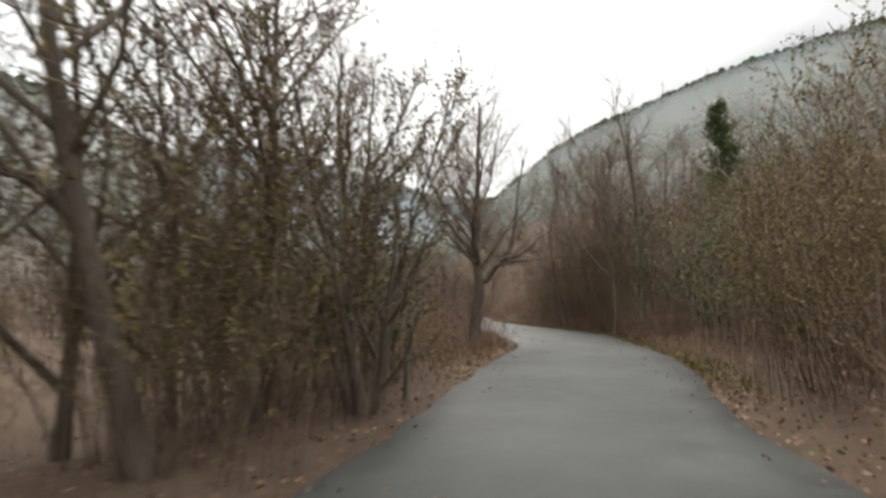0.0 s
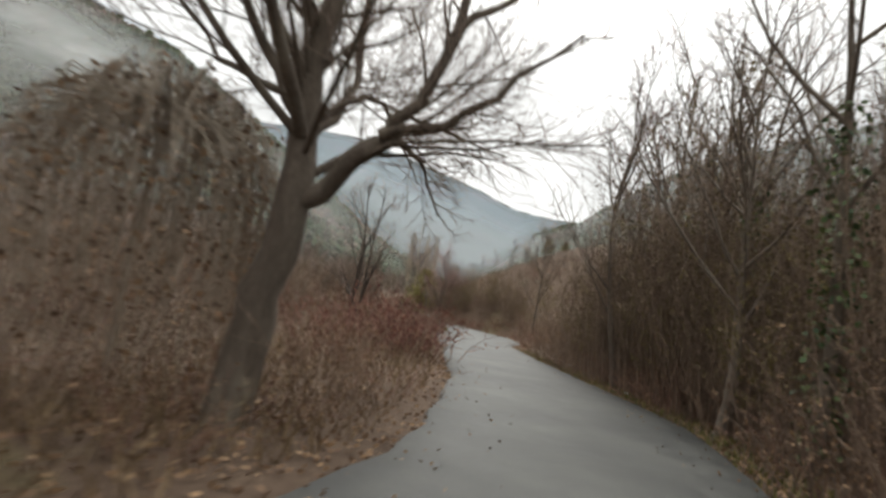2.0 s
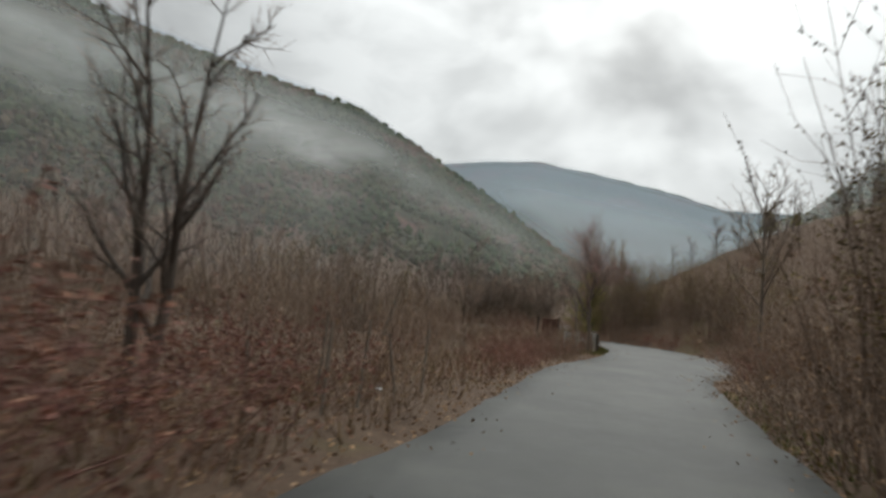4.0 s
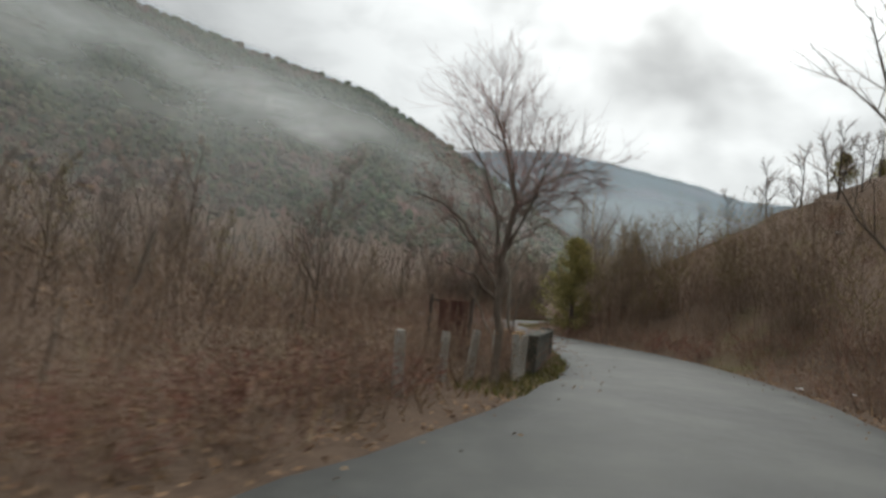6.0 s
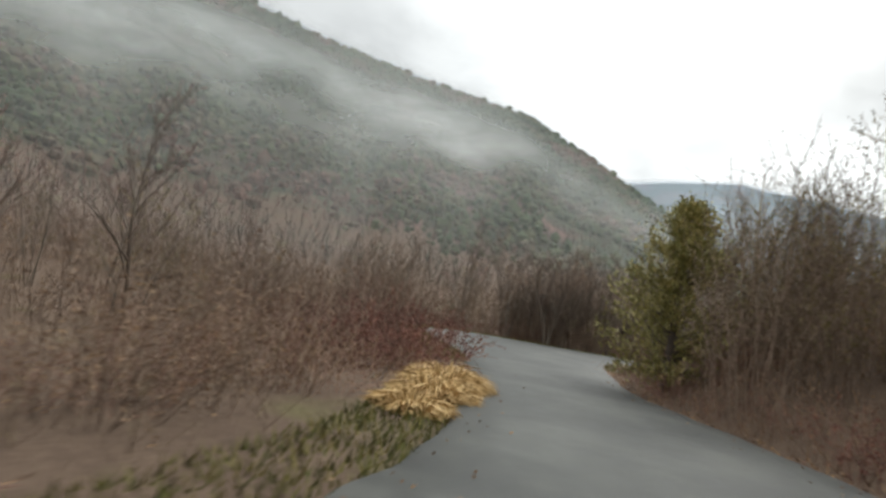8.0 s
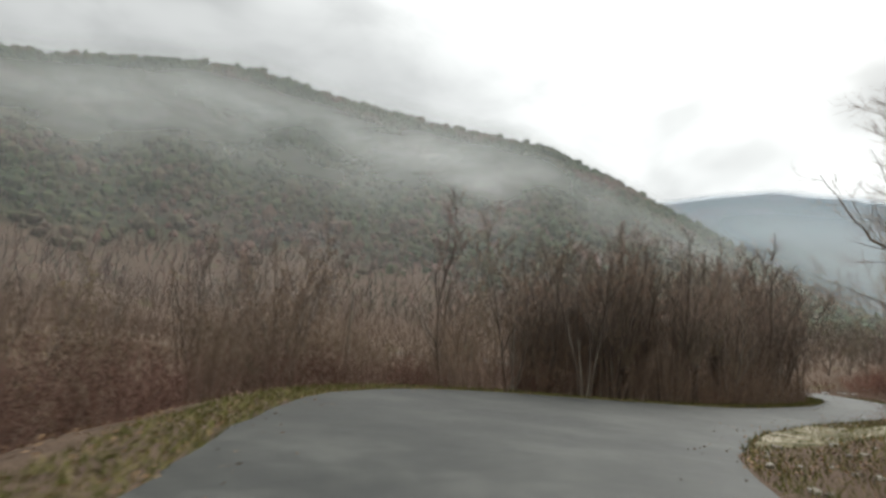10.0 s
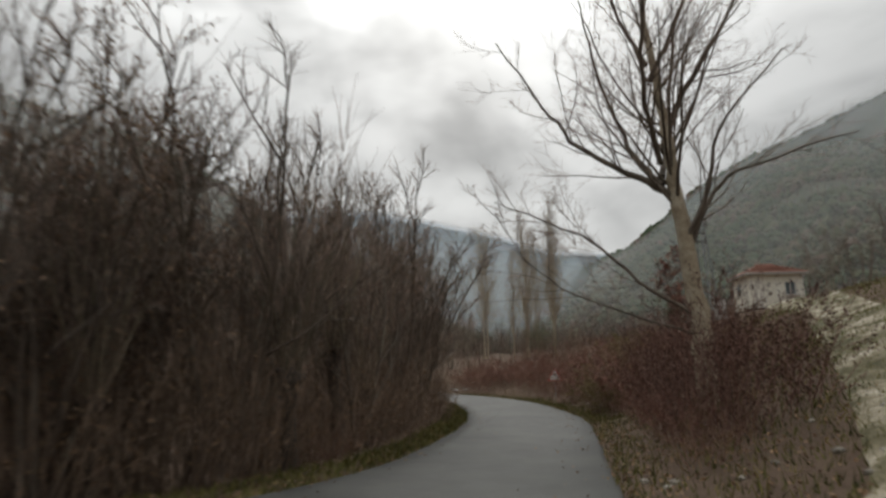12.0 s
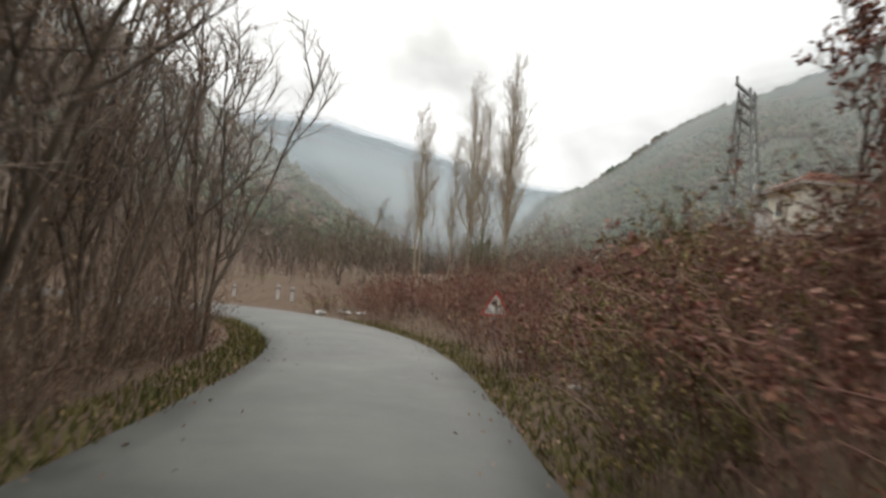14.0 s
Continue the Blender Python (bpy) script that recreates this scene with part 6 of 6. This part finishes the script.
def pale_pole(x, y, h, tilt):
    pl = root_at("dead_tree", "pale dead trunk standing in the valley scrub", "tree", at_ground(x, y) @ pose(0, 0, 0, *tilt, 0), "pale dead trunks")
    rng = random.Random(int(y * 10))
    t, u = Tubes(), Tubes()
    pts = wander(rng, Vector((0, 0, -0.3)), Vector((0, 0, 1)), h, 6, 0.02, 0.02)
    t.tube(pts, [0.14, 0.12, 0.11, 0.10, 0.08, 0.06, 0.03], 7)
    for _ in range(7):
        q, e = along(pts, rng.uniform(0.4, 0.95))
        u.tube(wander(rng, q, side_dir(rng, e, 0.7), h * 0.22, 4, 0.08, 0.08), [0.03, 0.02, 0.015, 0.01, 0.005], 4)
    piece("trunk", t.mesh("trunk", M_WOOD_POST), pl)
    tagged(piece("limbwork", u.mesh("limbwork", M_WOOD_POST), pl), kind="stuff")


for x, y, h, tl in ((4.9, 95.4, 5.0, (2, 3)), (6.6, 97.0, 5.6, (-2, 1)), (12.6, 52.0, 3.0, (0, 14))):
    pale_pole(x, y, h, tl)


# ---- verges: grass, straw, fallen leaves, stones, litter ----
def dry_grass(x, y, r, h, n, seed):
    rng = random.Random(seed)
    t = Tubes()
    for _ in range(n):
        ang, rr = rng.uniform(0, 2 * math.pi), r * math.sqrt(rng.random())
        p = Vector((math.cos(ang) * rr, math.sin(ang) * rr, -0.03))
        d = Vector((math.cos(ang) * 0.9 + rng.gauss(0, 0.4), math.sin(ang) * 0.9 + rng.gauss(0, 0.4), rng.uniform(0.5, 1.3))).normalized()
        ln = h * rng.uniform(0.5, 1.2) * (1.15 - 0.6 * rr / r)
        base = len(t.v)
        s = d.cross(Vector((rng.uniform(-1, 1), rng.uniform(-1, 1), 0.1))).normalized() * 0.014
        mid = p + d * ln * 0.6
        tip = mid + (d + Vector((math.cos(ang) * 0.5, math.sin(ang) * 0.5, -0.9))).normalized() * ln * 0.5
        t.v += [p - s, p + s, mid + s * 0.8, mid - s * 0.8, tip]
        t.f += [(base, base + 1, base + 2, base + 3), (base + 3, base + 2, base + 4)]
    ob = root_at("dry_grass_clump", "straw-yellow clump of dry grass hanging over the road edge", "grass clump", at_ground(x, y))
    tagged(piece("blade_mass", t.mesh("blade_mass", M_STRAW, False), ob), kind="stuff")


for k, (x, y, r, h, n) in enumerate(((22.9, 60.9, 0.50, 0.62, 1500), (22.6, 61.8, 0.45, 0.55, 1100), (23.05, 59.8, 0.45, 0.55, 1000), (23.15, 58.6, 0.38, 0.45, 700))):
    dry_grass(x, y, r, h, n, k + 1)


def verge(name, label, edge, y0, y1, d0, d1, count, material, h, seed, flat=False, power=1.0):
    """Many blades or fallen leaves along one edge of the road, one joined mesh."""
    rng = random.Random(seed)
    ua, ub = u_of(edge, y0), u_of(edge, y1)
    pts = [edge_spot(edge, ua + (ub - ua) * rng.random(), d0 + (d1 - d0) * rng.random() ** power) for _ in range(count)]
    px, py = np.array([p.x for p in pts]), np.array([p.y for p in pts])
    zs, on_road = near_height(px, py)[:2]
    zs = np.where(on_road & (d1 <= 0), 0.02, zs)
    t = Tubes()
    for x, y, z in zip(px, py, zs):
        p = Vector((x, y, z - 0.01))
        if flat:
            d = Vector((rng.gauss(0, 1), rng.gauss(0, 1), rng.uniform(0.0, 0.5))).normalized()
            t.blade(p + Vector((0, 0, 0.025)), d, h * rng.uniform(0.6, 1.4), h * 0.6, rng)
        else:
            d = Vector((rng.gauss(0, 0.45), rng.gauss(0, 0.45), 1)).normalized()
            base = len(t.v)
            ln = h * rng.uniform(0.4, 1.3)
            s = Vector((rng.gauss(0, 1), rng.gauss(0, 1), 0)).normalized() * 0.012
            t.v += [p - s, p + s, p + d * ln]
            t.f.append((base, base + 1, base + 2))
    tagged(new(name, t.mesh(name, material, False)), label, "ground cover", kind="stuff")


M_MEADOW = two_scale("meadow_grass", [(0.25, (0.085, 0.092, 0.026)), (0.5, (0.150, 0.150, 0.042)), (0.8, (0.250, 0.215, 0.080))], 2, 14, bump=0, island=True)
LITTER = "fallen brown leaves strewn along the road edge"
GRASS = "short mossy verge grass along the asphalt edge"
verge("fallen_leaves", LITTER, EDGE_L, -8, 48, -0.15, 5.0, 11000, M_LEAF_BROWN, 0.062, 1, True, 1.4)
verge("fallen_leaves", LITTER, EDGE_R, -8, 74, -0.15, 4.0, 14000, M_LEAF_BROWN, 0.062, 2, True, 1.5)
verge("fallen_leaves", LITTER, EDGE_L, 60, 118, 0.0, 6.0, 9000, M_LEAF_BROWN, 0.062, 3, True, 1.3)
verge("fallen_leaves", LITTER, EDGE_R, 76, 120, 0.0, 5.0, 7000, M_LEAF_BROWN, 0.062, 4, True, 1.3)
for k, edge in enumerate((EDGE_L, EDGE_R)):
    verge("fallen_leaves", "scattered dead leaves and twigs lying on the asphalt", edge, -6, 118, -1.3, 0.0, 800, M_LEAF_BROWN, 0.045, 20 + k, True, 0.45)
verge("verge_grass", GRASS, EDGE_L, 46, 62, -0.1, 0.9, 5000, M_GRASS, 0.13, 5)
verge("verge_grass", GRASS, EDGE_L, 66, 90, -0.15, 1.0, 10000, M_MEADOW, 0.12, 6)
verge("verge_grass", GRASS, EDGE_L, 90, 114, -0.1, 0.7, 6000, M_GRASS, 0.16, 7)
verge("verge_grass", GRASS, EDGE_R, 6, 36, -0.1, 0.8, 4000, M_GRASS, 0.13, 8)
verge("verge_grass", GRASS, EDGE_R, 74, 96, -0.05, 8.0, 22000, M_GRASS, 0.14, 9)
verge("meadow_grass", "olive-green grass on the slope below the small house", EDGE_R, 84, 106, 4.2, 17.0, 24000, M_MEADOW, 0.17, 13)
verge("verge_grass", GRASS, EDGE_R, 96, 118, -0.1, 1.0, 4500, M_GRASS, 0.16, 10)
verge("dry_weeds", "pale dry weeds and dead stalks beside the road", EDGE_L, 8, 48, 0.3, 5.0, 7000, M_WEED, 0.35, 11)
verge("dry_weeds", "pale dry weeds and dead stalks beside the road", EDGE_R, 8, 74, 0.3, 8.0, 8000, M_LEAF_BROWN, 0.4, 12)


def stone_mesh(seed):
    rng = random.Random(seed)
    bm = bmesh.new()
    bmesh.ops.create_icosphere(bm, subdivisions=1, radius=1)
    for v in bm.verts:
        v.co *= rng.uniform(0.7, 1.15)
        v.co.z *= 0.6
    me = bpy.data.meshes.new("stone")
    bm.to_mesh(me)
    bm.free()
    me.materials.append(M_STONE)
    return me


STONES = [stone_mesh(k) for k in range(4)]
rng = random.Random(5)
for k in range(110):
    p = edge_spot(EDGE_R, u_of(EDGE_R, rng.uniform(75, 89)), 0.25 + 5.5 * rng.random() ** 1.4)
    s = rng.uniform(0.03, 0.10)
    ob = new("stone", STONES[k % 4])
    ob.matrix_basis = pose(p.x, p.y, height_at(p.x, p.y) + s * 0.25, 0, 0, rng.uniform(0, 360))
    ob.scale = (s, s * rng.uniform(0.7, 1.2), s)
    tagged(ob, "pale angular stone on the track verge", "stone", "stones on the track verge")


def litter_mesh(seed):
    rng = random.Random(seed)
    bm = bmesh.new()
    bmesh.ops.create_grid(bm, x_segments=4, y_segments=3, size=0.5)
    for v in bm.verts:
        v.co.z = rng.uniform(0, 0.35)
        v.co.x *= rng.uniform(0.8, 1.2)
    bmesh.ops.solidify(bm, geom=list(bm.faces), thickness=0.04)
    me = bpy.data.meshes.new("litter")
    bm.to_mesh(me)
    bm.free()
    me.materials.append(M_LITTER)
    return me


SCRAPS = [litter_mesh(k) for k in range(3)]
for k, (x, y, s) in enumerate(((22.5, 43.0, 0.0), (17.3, 79.9, 0.22), (16.7, 79.2, 0.16), (35.8, 120.4, 0.5), (34.9, 121.4, 0.6), (36.3, 119.4, 0.35), (37.6, 121.6, 0.4), (36.3, 104.6, 0.2), (35.2, 101.0, 0.16), (34.6, 99.4, 0.14),
                              (20.3, 29.0, 0.12), (19.0, 25.6, 0.1), (17.9, 22.6, 0.12), (28.9, 52.0, 0.16), (29.2, 50.5, 0.13), (33.5, 60.0, 0.3), (36.5, 63.0, 0.35), (38.4, 66.0, 0.3), (35.0, 56.0, 0.28), (11.0, 33.0, 0.2), (14.6, 31.6, 0.14))):
    if s:
        ob = new("litter_scrap", SCRAPS[k % 3])
        ob.matrix_basis = pose(x, y, height_at(x, y) + 0.02, 0, 0, k * 67)
        ob.scale = (s, s * 0.7, s)
        tagged(ob, "crumpled white scrap of roadside litter", "litter", "litter along the road")
